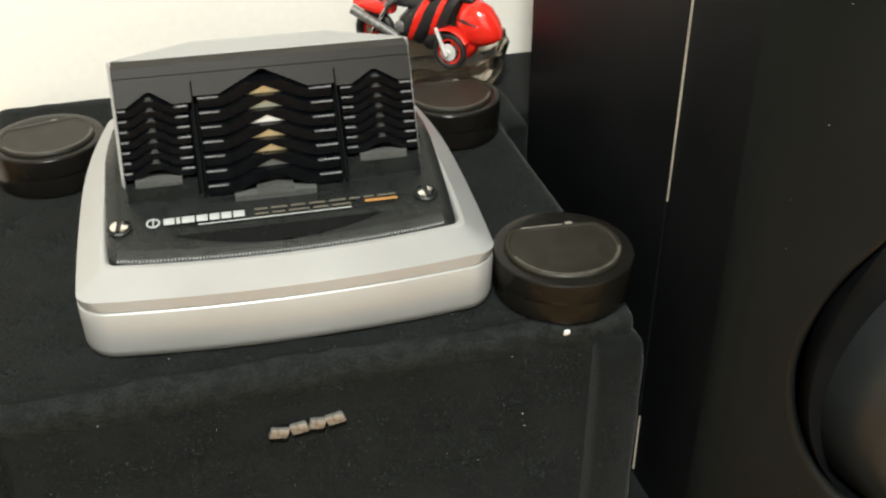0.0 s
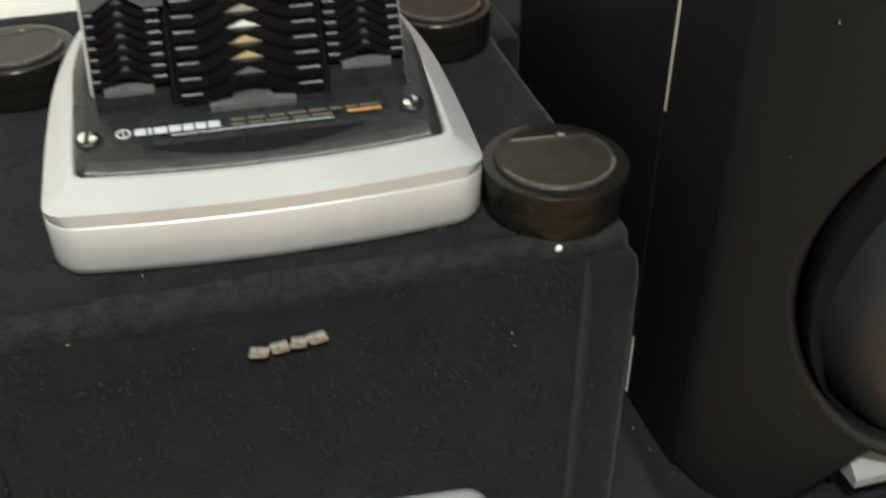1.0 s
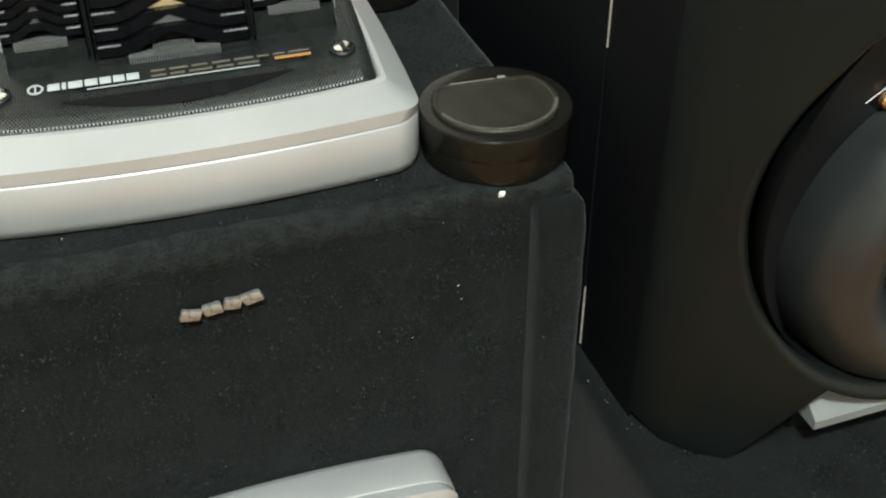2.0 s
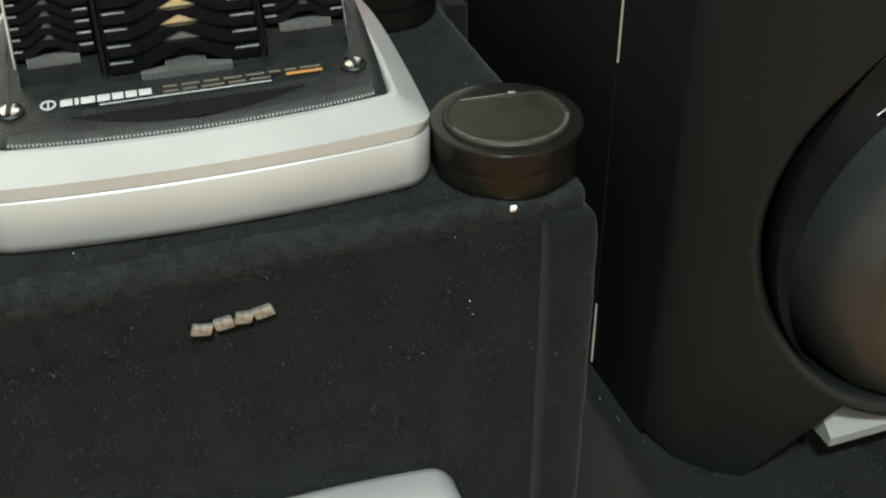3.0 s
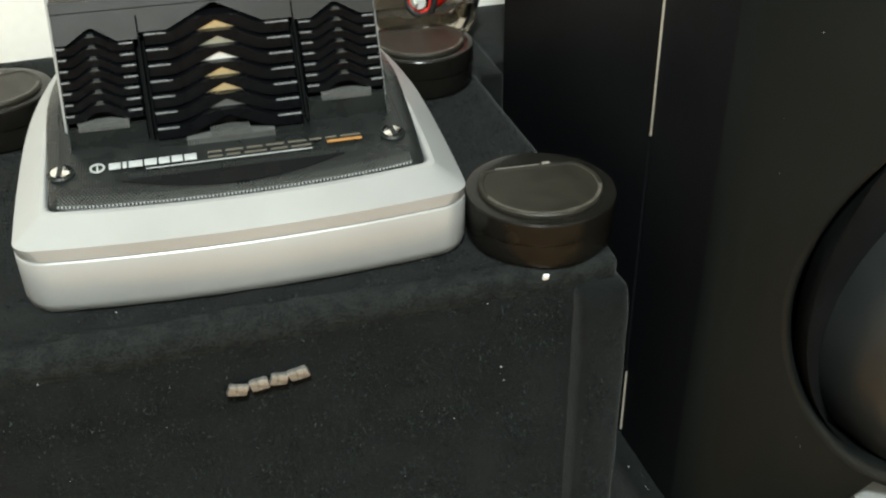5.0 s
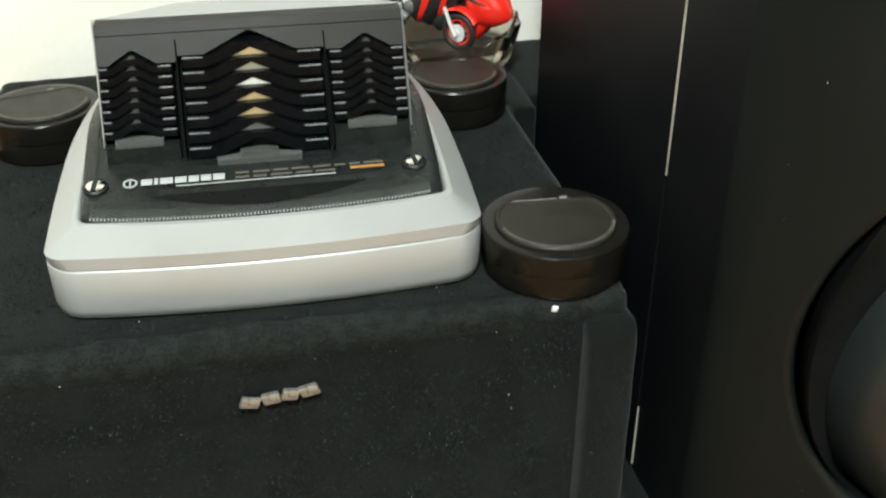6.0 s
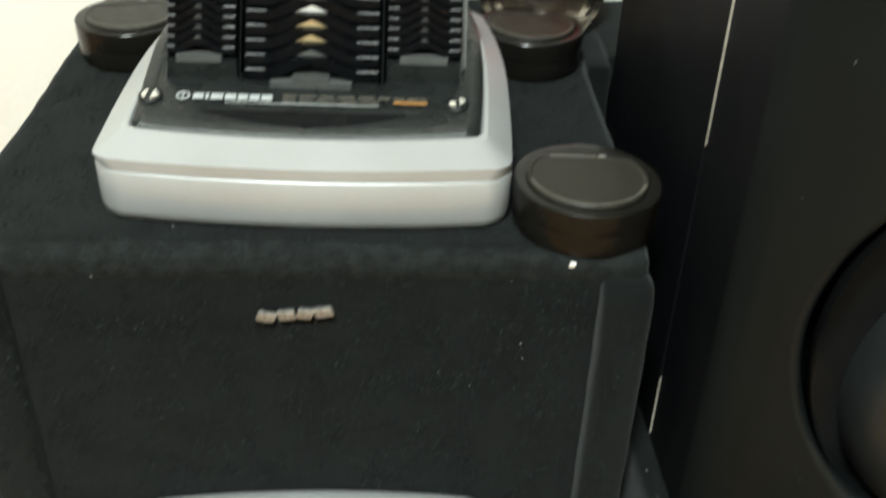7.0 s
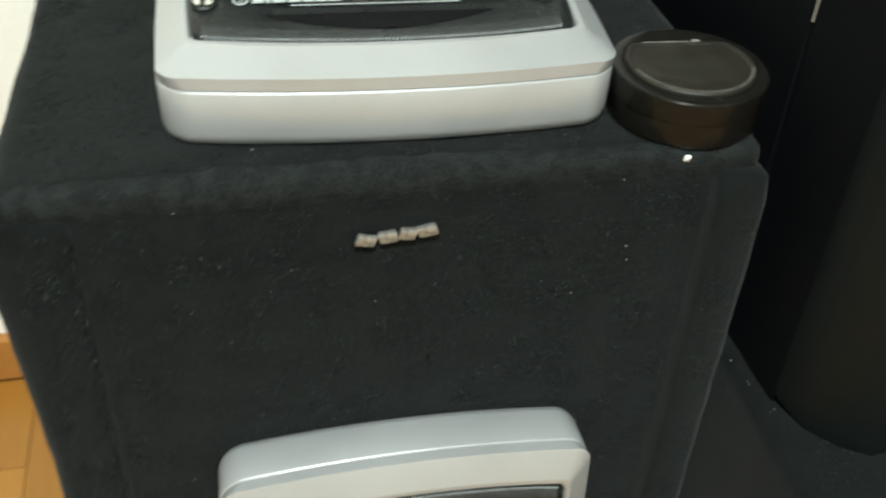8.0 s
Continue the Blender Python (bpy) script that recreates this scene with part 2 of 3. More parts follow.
structure("baseboard", boxed(-3.0, 1.55, 0.484, 0.5, 0, 0.064, 0.004), M_BASEB, "varnished orange oak skirting board along the wall")


# ---- carpeted speaker cabinet ----
cab = thing("speaker_cabinet", "large black carpet-covered home-built speaker cabinet on the parquet", "speaker cabinet")
bm = soft_box(-0.212, 0.242, 0.0, 0.474, 0.0, 0.6, 0.009)
for v in bm.verts:
    if v.co.x > 0.2:
        v.co.x -= 0.0045 * max(0.0, 1 - v.co.y / 0.16)
    elif v.co.x < -0.19:
        v.co.x -= 0.006 * max(0.0, 1 - v.co.y / 0.2) * max(0.0, (v.co.z - 0.44) / 0.16)
part("body", bm, M_CARPET, cab)
bm = soft_box(-0.2145, -0.168, -0.005, 0.02, 0.0, 0.588, 0.009)
for v in bm.verts:
    v.co.x -= 0.010 * max(0.0, (v.co.z - 0.40) / 0.188) * (1 if v.co.x < -0.19 else 0.3)
part("side_post", bm, M_CARPET, cab)
bm = soft_box(0.206, 0.2390, -0.016, 0.02, 0.0, 0.586, 0.0055)
for v in bm.verts:
    if v.co.y < 0.005:
        v.co.y += 0.25 * max(0.0, v.co.z - 0.562)
part("side_post", bm, M_CARPET, cab)


def folded_edge():
    """The top carpet's overlap along the front edge, with a torn, wavy rear edge."""
    bm = bmesh.new()
    rows = []
    for i in range(131):
        x = -0.204 + 0.436 * i / 130
        back = 0.0125 + 0.004 * noise.noise(Vector((x * 22, 1.7, 0))) + 0.003 * noise.noise(Vector((x * 75, 4.0, 0)))
        fade = max(0.04, min(1, (i + 2) / 25, (98 - i) / 25))
        lift = 0.0056 * fade * (0.75 + 0.6 * noise.noise(Vector((x * 40, 9, 0))))
        prof = [(back + 0.001, 0.5985), (back, 0.6005 + lift * 0.7), (back - 0.002, 0.6005 + lift), (0.006, 0.6006 + 0.5 * lift), (0.002, 0.5994 + 0.2 * lift), (-0.0004, 0.5965), (-0.0011, 0.592), (-0.0010, 0.588), (0.0004, 0.582)]
        rows.append([bm.verts.new((x, y, z)) for y, z in prof])
    for a, b in zip(rows, rows[1:]):
        for k in range(len(a) - 1):
            bm.faces.new((a[k], a[k + 1], b[k + 1], b[k]))
    return bm


part("folded_carpet_edge", folded_edge(), M_WORNCARPET, cab, "wavy worn overlap of black carpet")

badge = part("badge", boxed(-0.012, 0.033, -0.0022, 0.0, 0.5572, 0.5600, 0.0006), M_MATTE, cab, "small tarnished silver maker's badge")
for cx, cz, w, lean in ((-0.0090, 0.5560, 0.0064, 10), (0.0040, 0.5572, 0.0060, -6), (0.0158, 0.5583, 0.0056, 8), (0.0277, 0.5596, 0.0064, -10)):
    bm = boxed(-w + 0.0003, w - 0.0003, -0.0050, -0.0005, -0.0037, 0.0037, 0.0016)
    for v in bm.verts:
        v.co.x += 0.02 * lean * v.co.z
    part("badge_block", bm, M_BADGE, badge, at=pose(cx, 0, cz, 0, lean, 0))

bm = boxed(-0.0022, 0.0022, -0.0012, 0.0012, -0.0026, 0.0022, 0.0007)
part("paint_fleck", bm, M_FLECK, cab, "white paint fleck on the front edge", at=pose(0.1855, -0.0010, 0.5960, 20, 8, 0) @ Matrix.Scale(0.85, 4))
bm = boxed(-0.0012, 0.0012, -0.001, 0.001, -0.001, 0.001, 0.0004)
part("paint_fleck", bm, M_FLECK, cab, at=pose(0.2165, -0.0100, 0.5755, 20, 8, 0) @ Matrix.Scale(0.45, 4))


def lint(n, spots):
    """Loose fibres and dust caught in the carpet."""
    bm = bmesh.new()
    rnd = random.Random(5)
    for _ in range(n):
        (x0, x1), (y0, y1), (z0, z1) = spots[rnd.randrange(len(spots))]
        c = Vector((rnd.uniform(x0, x1), rnd.uniform(y0, y1), rnd.uniform(z0, z1)))
        s = rnd.uniform(0.00012, 0.00034) * (1.8 if rnd.random() < 0.05 else 1)
        bmesh.ops.create_icosphere(bm, subdivisions=1, radius=s, matrix=Matrix.Translation(c) @ Euler((rnd.random() * 6, rnd.random() * 6, 0)).to_matrix().to_4x4() @ Matrix.Diagonal((rnd.uniform(0.7, 2.6), 1, 0.7, 1)))
    return bm


tagged(part("carpet_lint", lint(100, [((-0.2, 0.2), (-0.001, 0.0), (0.3, 0.59)), ((-0.2, 0.2), (-0.001, 0.0), (0.3, 0.59)), ((-0.19, 0.23), (0.005, 0.46), (0.6, 0.601)), ((0.26, 0.30), (-0.05, 0.02), (0.408, 0.409))]), M_LINT, None, "pale lint and dust specks on the black carpet"), category="lint", kind="stuff")

# ---- lower carpeted plinth under the tower, and the carpeted block behind it ----
pl = thing("carpet_plinth", "low black carpet-covered box carrying the tower loudspeaker", "speaker plinth")
part("body", soft_box(0.2545, 0.86, -0.165, 0.474, 0.0, 0.408, 0.012, 0.014, 0.0012), M_CARPET, pl)
part("front_lip", soft_box(0.262, 0.86, -0.172, -0.150, 0.0, 0.392, 0.008, 0.02, 0.0012), M_CARPET, pl)
block = thing("carpet_block", "black carpet-covered block on the plinth behind the tower", "carpeted block")
part("front_piece", soft_box(0.2425, 0.2640, 0.300, 0.474, 0.4085, 0.600, 0.004), M_CARPET, block)
part("rear_piece", soft_box(0.2640, 0.40, 0.326, 0.474, 0.4085, 0.600, 0.004), M_CARPET, block)


# ---- short pile of the carpet ----
def pile(owner, mat, patches, seed):
    """Short leaning fibres over flat patches: (corner, edge, edge, outward)."""
    rs = np.random.default_rng(seed)
    vs = []
    for corner, eu, ev, out in patches:
        corner, eu, ev, out = (np.array(q, float) for q in (corner, eu, ev, out))
        n = int(np.linalg.norm(np.cross(eu, ev)) * 1e6 * 0.55)
        base = corner + rs.random((n, 1)) * eu + rs.random((n, 1)) * ev
        side = rs.normal(size=(n, 3))
        side -= (side @ out)[:, None] * out
        side /= np.linalg.norm(side, axis=1)[:, None]
        wide = np.cross(side, out)
        tall = rs.uniform(0.0006, 0.0013, (n, 1))
        run = rs.uniform(0.0005, 0.0018, (n, 1))
        half = rs.uniform(0.00020, 0.00042, (n, 1))
        a = base + wide * half - out * 0.0004
        b = base - wide * half - out * 0.0004
        c = base + side * run + out * tall
        vs.append(np.stack([a, b, c], axis=1).reshape(-1, 3))
    vs = np.concatenate(vs)
    me = bpy.data.meshes.new("carpet_pile")
    me.from_pydata(vs.tolist(), [], np.arange(len(vs)).reshape(-1, 3).tolist())
    me.materials.append(mat)
    ob = new("carpet_pile", me)
    ob.parent = owner
    tagged(ob, "short fuzzy black carpet pile", kind="stuff")


pile(cab, M_PILE, [
    ((-0.166, 0, 0.26), (0.369, 0, 0), (0, 0, 0.332), (0, -1, 0)),
    ((-0.205, 0.012, 0.6), (0.44, 0, 0), (0, 0.45, 0), (0, 0, 1)),
    ((-0.206, -0.005, 0.26), (0.034, 0, 0), (0, 0, 0.320), (0, -1, 0)),
    ((0.211, -0.016, 0.26), (0.023, 0, 0), (0, 0, 0.300), (0, -1, 0)),
    ((-0.212, 0.01, 0.2), (0, 0.45, 0), (0, 0, 0.39), (-1, 0, 0)),
], 21)
pile(pl, M_PILE, [((0.266, -0.15, 0.408), (0.40, 0, 0), (0, 0.17, 0), (0, 0, 1)), ((0.27, -0.172, 0.26), (0.40, 0, 0), (0, 0, 0.124), (0, -1, 0))], 22)


# ---- silver flush-mount speaker pods ----
def outline(hw, y0, y1, rc, bow_f, bow_s, inset=0.0, n=9, taper=0.012):
    """The pod's plan: a rounded rectangle with a bowed front and bowed sides, narrower behind."""
    pts = []
    hw, y0, y1 = hw - inset, y0 + inset, y1 - inset
    rc = max(rc - inset * 0.52, 0.004)
    for cx, cy, a0 in ((hw - rc, y1 - rc, 0), (-hw + rc, y1 - rc, 90), (-hw + rc, y0 + rc, 180), (hw - rc, y0 + rc, 270)):
        for i in range(n):
            a = radians(a0 + 90 * i / (n - 1))
            pts.append((cx + rc * math.cos(a), cy + rc * math.sin(a)))
    full = []
    for i, p in enumerate(pts):
        q = pts[(i + 1) % len(pts)]
        full.append(p)
        if math.dist(p, q) > 0.05:
            full += [(p[0] + (q[0] - p[0]) * k / 14, p[1] + (q[1] - p[1]) * k / 14) for k in range(1, 14)]
    mid, hd = (y0 + y1) / 2, (y1 - y0) / 2
    out = []
    for x, y in full:
        f = max(0.0, min(1.0, (mid - y) / hd))
        yy = y - bow_f * f * (1 - (x / hw) ** 2)
        xx = x * (1 + bow_s / hw * (1 - ((y - mid) / hd) ** 2) - taper / hw * max(0.0, (y - mid) / hd) ** 2)
        out.append((xx, yy))
    return out


def pod_ring(inset, z, rear=0.0, rc=0.018):
    """A ring of the pod's shell; the rim climbs by rear towards the back, and is narrower along the sides."""
    return [(x, y, z + rear * max(0.0, (y + 0.11) / 0.25)) for x, y in outline(0.134 + 0.15 * inset, -0.127 - 0.004 * (1 - inset / 0.025), 0.145, rc + 0.30 * inset, 0.010, 0.004, inset)]


def slat(x0, x1, f0, f1, h, thick, flat, y0=0.0):
    """A louvre: level ends, a chevron rising to a cut-off peak above and a pointed hollow below."""
    c = (x0 + f0 + x1 - f1) / 2
    run = (x1 - f1 - x0 - f0) / 2
    k = h / (run - flat)

    def wave(x):
        u = max(0.0, min(1.0, (run - abs(x - c)) / (run - flat)))
        return h * (0.35 * u + 0.65 * u * u * (3 - 2 * u))

    xs = [x0 + f0 + 2 * run * i / 22 for i in range(23)]
    top = [(x0, 0)] + [(x, wave(x)) for x in xs] + [(x1, 0)]
    low = [(x, wave(x) - thick) for x in xs]
    if flat > 0.005:
        low = [(x0 + f0, -thick), (x0 + f0 + 0.25 * run, wave(x0 + f0 + 0.25 * run) - thick), (c, k * run - thick + 0.0016), (x1 - f1 - 0.25 * run, wave(x1 - f1 - 0.25 * run) - thick), (x1 - f1, -thick)]
    low = [(x1, -thick)] + low[::-1] + [(x0, -thick)]
    return prism(top + low, y0, y0 + 0.0135, 0.0009)


def speaker_pod(at, label):
    pod = thing("speaker_pod", label, "car speaker", at, group="silver speaker pods")
    part("base_shell", loft([pod_ring(0.0045, 0.0), pod_ring(0.0016, 0.002), pod_ring(0.0002, 0.008), pod_ring(-0.0002, 0.0352), pod_ring(0.0002, 0.0362), pod_ring(0.0008, 0.0366), pod_ring(0.004, 0.0366)], True, True), M_SILVER, pod, angle=50)
    part("joint", loft([pod_ring(0.0014, 0.0362), pod_ring(0.0014, 0.0378)], True, True), M_SILVER, pod, "fine joint line round the shell")
    part("rim", loft([pod_ring(0.006, 0.0368), pod_ring(0.0010, 0.0368), pod_ring(0.0006, 0.0372, 0, 0.017), pod_ring(0.0008, 0.0449, 0, 0.011), pod_ring(0.0178, 0.0536, 0.002, 0.009), pod_ring(0.0190, 0.0541, 0.002, 0.009), pod_ring(0.0216, 0.0543, 0.002, 0.010), pod_ring(0.0228, 0.0538, 0.002, 0.011), pod_ring(0.0240, 0.0520, 0.002, 0.012), pod_ring(0.0246, 0.0470, 0, 0.012)], True, True), M_SILVER, pod, "bevelled silver rim with mitred corners", angle=8)

    # dark grille panel, climbing from the front rim to the louvres
    def panel_ring(inset, dz):
        pts = []
        for x, y in outline(0.134 + 0.15 * inset, -0.127, 0.145, 0.012 + 0.30 * inset, 0.010, 0.004, inset):
            pts.append((x, y, dz + 0.0525 + 0.18 * max(0.0, min(y, 0.0) + 0.105)))
        return pts

    panel = part("grille_panel", loft([panel_ring(0.0248, -0.012), panel_ring(0.0248, -0.001), panel_ring(0.0262, 0.0008), panel_ring(0.034, 0.0012)], True, True), M_GRILLE, pod, "charcoal plastic grille panel with a fine perforated edge", angle=60)

    def on_panel(y):
        return 0.0537 + 0.18 * max(0.0, y + 0.105)

    # fine perforation ridges along the front of the panel, front rows painted paler as sparkle
    for row in range(13):
        bm = bmesh.new()
        edge_row = row < 10
        for i in range(96):
            x = -0.1075 + 0.213 * (i + 0.5 * (row % 2)) / 96
            y = (-0.1112 + 0.0080 * (x / 0.1) ** 2 + 0.0018 * row) if edge_row else -0.0828 + 0.0017 * (row - 10)
            h = 0.00064 - 0.00003 * row if edge_row else 0.00038
            if edge_row and y > -0.080:
                continue
            if not edge_row and not -0.066 < x < 0.074:
                continue
            if row > 1 and edge_row and -0.074 < x < 0.068 and y > -0.0862 - 0.0150 * (1 - ((x + 0.003) / 0.071) ** 2):
                continue
            add_box(bm, x - 0.7 * h, x + 0.7 * h, y - 0.8 * h, y + 0.8 * h, on_panel(y) - 0.0004, on_panel(y) + 0.0008)
        tagged(part("perforated_strip", bm, M_PRINT_GLINT if row < 1 else M_RIDGE if row < 6 else M_PERF, panel, smooth=False), "fine grey perforated strip", kind="stuff")
    # hollow shaped like a smile
    n = 28
    up = [(-0.071 + 0.136 * i / n, -0.0845) for i in range(n + 1)]
    lowc = [(0.065 - 0.136 * i / n, -0.0845 - 0.0150 * (1 - (1 - 2 * i / n) ** 2)) for i in range(1, n)]
    bm = bmesh.new()
    vs = [bm.verts.new((x, y, on_panel(y) + 0.0004)) for x, y in up + lowc]
    ret = bmesh.ops.extrude_face_region(bm, geom=[bm.faces.new(vs)])
    for v in ret["geom"]:
        if isinstance(v, bmesh.types.BMVert):
            v.co.z -= 0.003
    part("finger_hollow", bm, M_BLACK, panel, "smooth black crescent hollow")
    # print: round emblem, seven plain blocks for the maker's name, two lines of small grey bars, an orange bar
    tilt = math.degrees(math.atan(0.18))

    def on(name, bm, mat, x, y, lab="", lift=0.0008):
        return part(name, bm, mat, panel, lab, at=pose(x, y, on_panel(y) + lift, tilt, 0, 0))

    bm = loft([[(r * math.cos(2 * math.pi * i / 32), r * math.sin(2 * math.pi * i / 32), z) for i in range(32)] for r, z in ((0.0034, -0.0003), (0.0034, 0.0003), (0.0046, 0.0003), (0.0046, -0.0003))], False, False)
    add_box(bm, -0.0005, 0.0005, -0.0028, 0.0028, -0.0003, 0.0003)
    on("emblem", bm, M_PRINT_GLINT, -0.0850, -0.0700, "small white round emblem")
    x = -0.0782
    for w in (0.0070, 0.0024, 0.0082, 0.0074, 0.0066, 0.0066, 0.0074):
        on("name_block", boxed(0, w, -0.0031, 0.0031, -0.0002, 0.0003, 0.0001), M_PRINT_GLINT, x, -0.0700)
        x += w + 0.0012
    rnd = random.Random(3)
    for y in (-0.0675, -0.0723):
        x = -0.0185
        while x < (0.068 if y > -0.0695 else 0.044):
            w = rnd.uniform(0.007, 0.014)
            on("print_bar", boxed(0, w, -0.0009, 0.0009, -0.0002, 0.0002), M_GREYPRINT, x, y)
            x += w + 0.0025
    on("model_bar", boxed(0, 0.0225, -0.0013, 0.0012, -0.0002, 0.0003, 0.0001), M_ORANGE, 0.0560, -0.0717, "orange printed bar")
    on("print_line", boxed(-0.056, 0.046, -0.0004, 0.0004, -0.0002, 0.0002), M_PRINT_GLINT, 0.0, -0.0762)
    for sx in (-1, 1):
        s = on("screw", turned([(0.0082, -0.001), (0.0082, 0.0006), (0.0068, 0.0016), (0.0066, 0.0004)], 28, True, True), M_GRILLE, sx * 0.1025 - 0.0040, -0.071, "bright slotted screw in a dark collar")
        part("screw_head", turned([(0.0060, 0.0004), (0.0058, 0.0016), (0.0042, 0.0023), (0.0006, 0.0025)], 24), M_CHROME, s)
        part("slot", boxed(-0.0015, 0.0015, -0.0060, 0.0060, 0.0004, 0.0030), M_GRILLE, s, at=pose(0, 0, 0, 0, 0, 6 * sx))

    # louvre housing: face leans back, silver hood behind
    hw = 0.1015
    yb, zb, yt, zt = -0.044, 0.064, 0.0028, 0.142
    lean = (yt - yb) / (zt - zb)
    fy = lambda z: yb + lean * (z - zb)  # noqa: E731
    y5 = fy(0.05) + 0.022
    hood = loft([
        [(-hw, y5, 0.05), (hw, y5, 0.05), (hw, yt + 0.008, zt - 0.001), (0.052, yt + 0.008, zt - 0.001), (-0.052, yt + 0.008, zt - 0.001), (-hw, yt + 0.008, zt - 0.001)],
        [(-hw - 0.004, y5 + 0.004, 0.05), (hw + 0.004, y5 + 0.004, 0.05), (hw + 0.003, yt + 0.011, zt), (0.055, yt + 0.011, zt + 0.001), (-0.055, yt + 0.011, zt + 0.001), (-hw - 0.003, yt + 0.011, zt)],
        [(-hw - 0.003, 0.05, 0.05), (hw + 0.003, 0.05, 0.05), (hw - 0.004, yt + 0.024, zt - 0.003), (0.048, yt + 0.030, zt + 0.003), (-0.048, yt + 0.030, zt + 0.003), (-hw + 0.004, yt + 0.024, zt - 0.003)],
        [(-hw + 0.004, 0.11, 0.05), (hw - 0.004, 0.11, 0.05), (hw - 0.03, 0.07, zt - 0.040), (0.04, 0.085, zt - 0.040), (-0.04, 0.085, zt - 0.040), (-hw + 0.03, 0.07, zt - 0.040)],
    ], True, True)
    part("hood", hood, M_SILVER, pod, "silver hood behind the louvres", angle=20)

    def slab(poly, d0, d1):
        """A plate in the leaning face from an (x, z) outline, between two depths."""
        bm = bmesh.new()
        a = [bm.verts.new((x, fy(z) + d0, z)) for x, z in poly]
        b = [bm.verts.new((x, fy(z) + d1, z)) for x, z in poly]
        for i in range(len(a)):
            j = (i + 1) % len(a)
            bm.faces.new((a[i], a[j], b[j], b[i]))
        bm.faces.new(a), bm.faces.new(b[::-1])
        return bm

    part("back_plate", slab([(-hw, 0.056), (hw, 0.056), (hw, zt), (-hw, zt)], 0.0095, 0.0125), M_MATTE, pod)
    # three banks of louvres under one plain plate
    count = 7
    banks = ((-0.1010, -0.0535, 0.0065, 0.010, 0.0070, 0.0016, 0.1180, 0.0060, 0.0054), (-0.0475, 0.0450, 0.0150, 0.0165, 0.0085, 0.0095, 0.1215, 0.0086, 0.0077), (0.0500, 0.1010, 0.0090, 0.0090, 0.0070, 0.0016, 0.1200, 0.0060, 0.0054))
    edge = []
    for x0, x1, f0, f1, h, flat, zt0, pitch, thick in banks:
        bank = part("louvre_bank", slab([(x0, 0.0660), (x1, 0.0660), (x1, 0.0720), (x0, 0.0720)], 0.0070, 0.0094), M_BLACK, pod, "bank of gloss black chevron louvres")
        shape, tips = None, []
        for i in range(count):
            z = zt0 - pitch * i
            if shape is None:
                ob = part("louvre", slat(x0, x1, f0, f1, h, thick, flat), M_BLACK, bank, angle=20)
                shape = ob.data
            else:
                ob = new("louvre", shape)
                ob.parent = bank
            ob.location = (0, fy(z) - 0.0045, z)
            # pale tabs on the level ends, edge highlights put into colour
            for k, (u, v) in enumerate(((x0, x0 + f0), (x1 - f1, x1))):
                if len(tips) < 2:
                    tip = part("louvre_glint", boxed(u + 0.0007, v - 0.0007, -0.0003, 0.0016, -0.0004, 0.0004, 0.0002), M_GLINT, bank, smooth=False)
                    tips.append(tip.data)
                else:
                    tip = new("louvre_glint", tips[k])
                    tip.parent = bank
                tip.location = ob.location
        c = (x0 + f0 + x1 - f1) / 2
        run = (x1 - f1 - x0 - f0) / 2
        zz, peak = zt0 + 0.0014, zt0 + 0.0014 + h * run / (run - flat)
        edge += [(x0 - 0.002, zz), (x0 + f0, zz), (c - 0.0015, peak), (c + 0.0015, peak), (x1 - f1, zz), (x1 + 0.002, zz)]
        # foot below the bank: dark block with a light ridged lip
        zf = zt0 - pitch * (count - 1) - thick
        side = flat < 0.005
        yf = fy(zf)
        part("foot_block", boxed(x0, x1, yf - 0.0035, yf + 0.012, 0.058, zf - (0.0035 if side else 0.0006)), M_GRILLE, bank, smooth=False)
        bm = bmesh.new()
        w = run * (1.0 if side else 0.92)
        k = int(2 * w / 0.0017)
        for i in range(k):
            x = c - w + 2 * w * (i + 0.5) / k
            lift = 0.0044 if not side and abs(x - c) < w * 0.45 else 0.0008
            add_box(bm, x - 0.00055, x + 0.00055, yf - 0.0048, yf + 0.006, zf - 0.0044, zf + lift)
        add_box(bm, c - w, c + w, yf - 0.0028, yf + 0.006, zf - 0.0044, zf + 0.0002)
        part("ridged_foot", bm, M_RIDGE, bank, "grey ridged plastic lip", smooth=False)
        # strip on each side crest, its paler grey painted in as a glint
        if side:
            crest = None
            for i in range(count):
                z = zt0 - pitch * i
                if crest is None:
                    ob = part("crest", prism([(c - 0.0034, -0.0010), (c + 0.0034, -0.0010), (c + 0.0014, 0.0002), (c - 0.0014, 0.0002)], -0.0002, 0.004), M_PERF, bank, "grey strip standing in for a crest glint", smooth=False)
                    crest = ob.data
                else:
                    ob = new("crest", crest)
                    ob.parent = bank
                ob.location = (0, fy(z) - 0.0045, z + h)
        # foil of the tweeter, or grey backing, showing under each peak
        for kk in () if side else (h / (run - flat),):
            tip, base = kk * run - thick + 0.0016, h - pitch
            hw2 = (tip - base) / kk
            for i, mt in enumerate((M_GOLD, M_FOIL, M_ALLOY, M_GOLD, M_GOLD, M_RIDGE)):
                z = zt0 - pitch * i
                part("tweeter_foil", prism([(c - hw2 - 0.001, base - 0.0004), (c + hw2 + 0.001, base - 0.0004), (c, tip + 0.0004)], 0.0008, 0.008), mt, bank, {M_ALLOY: "bright tweeter dome", M_GOLD: "gold tweeter foil", M_FOIL: "pale tweeter foil"}.get(mt, "grey backing"), smooth=False, at=pose(0, fy(z) - 0.0045, z))
    edge[0], edge[-1] = (-hw, edge[0][1]), (hw, edge[-1][1])
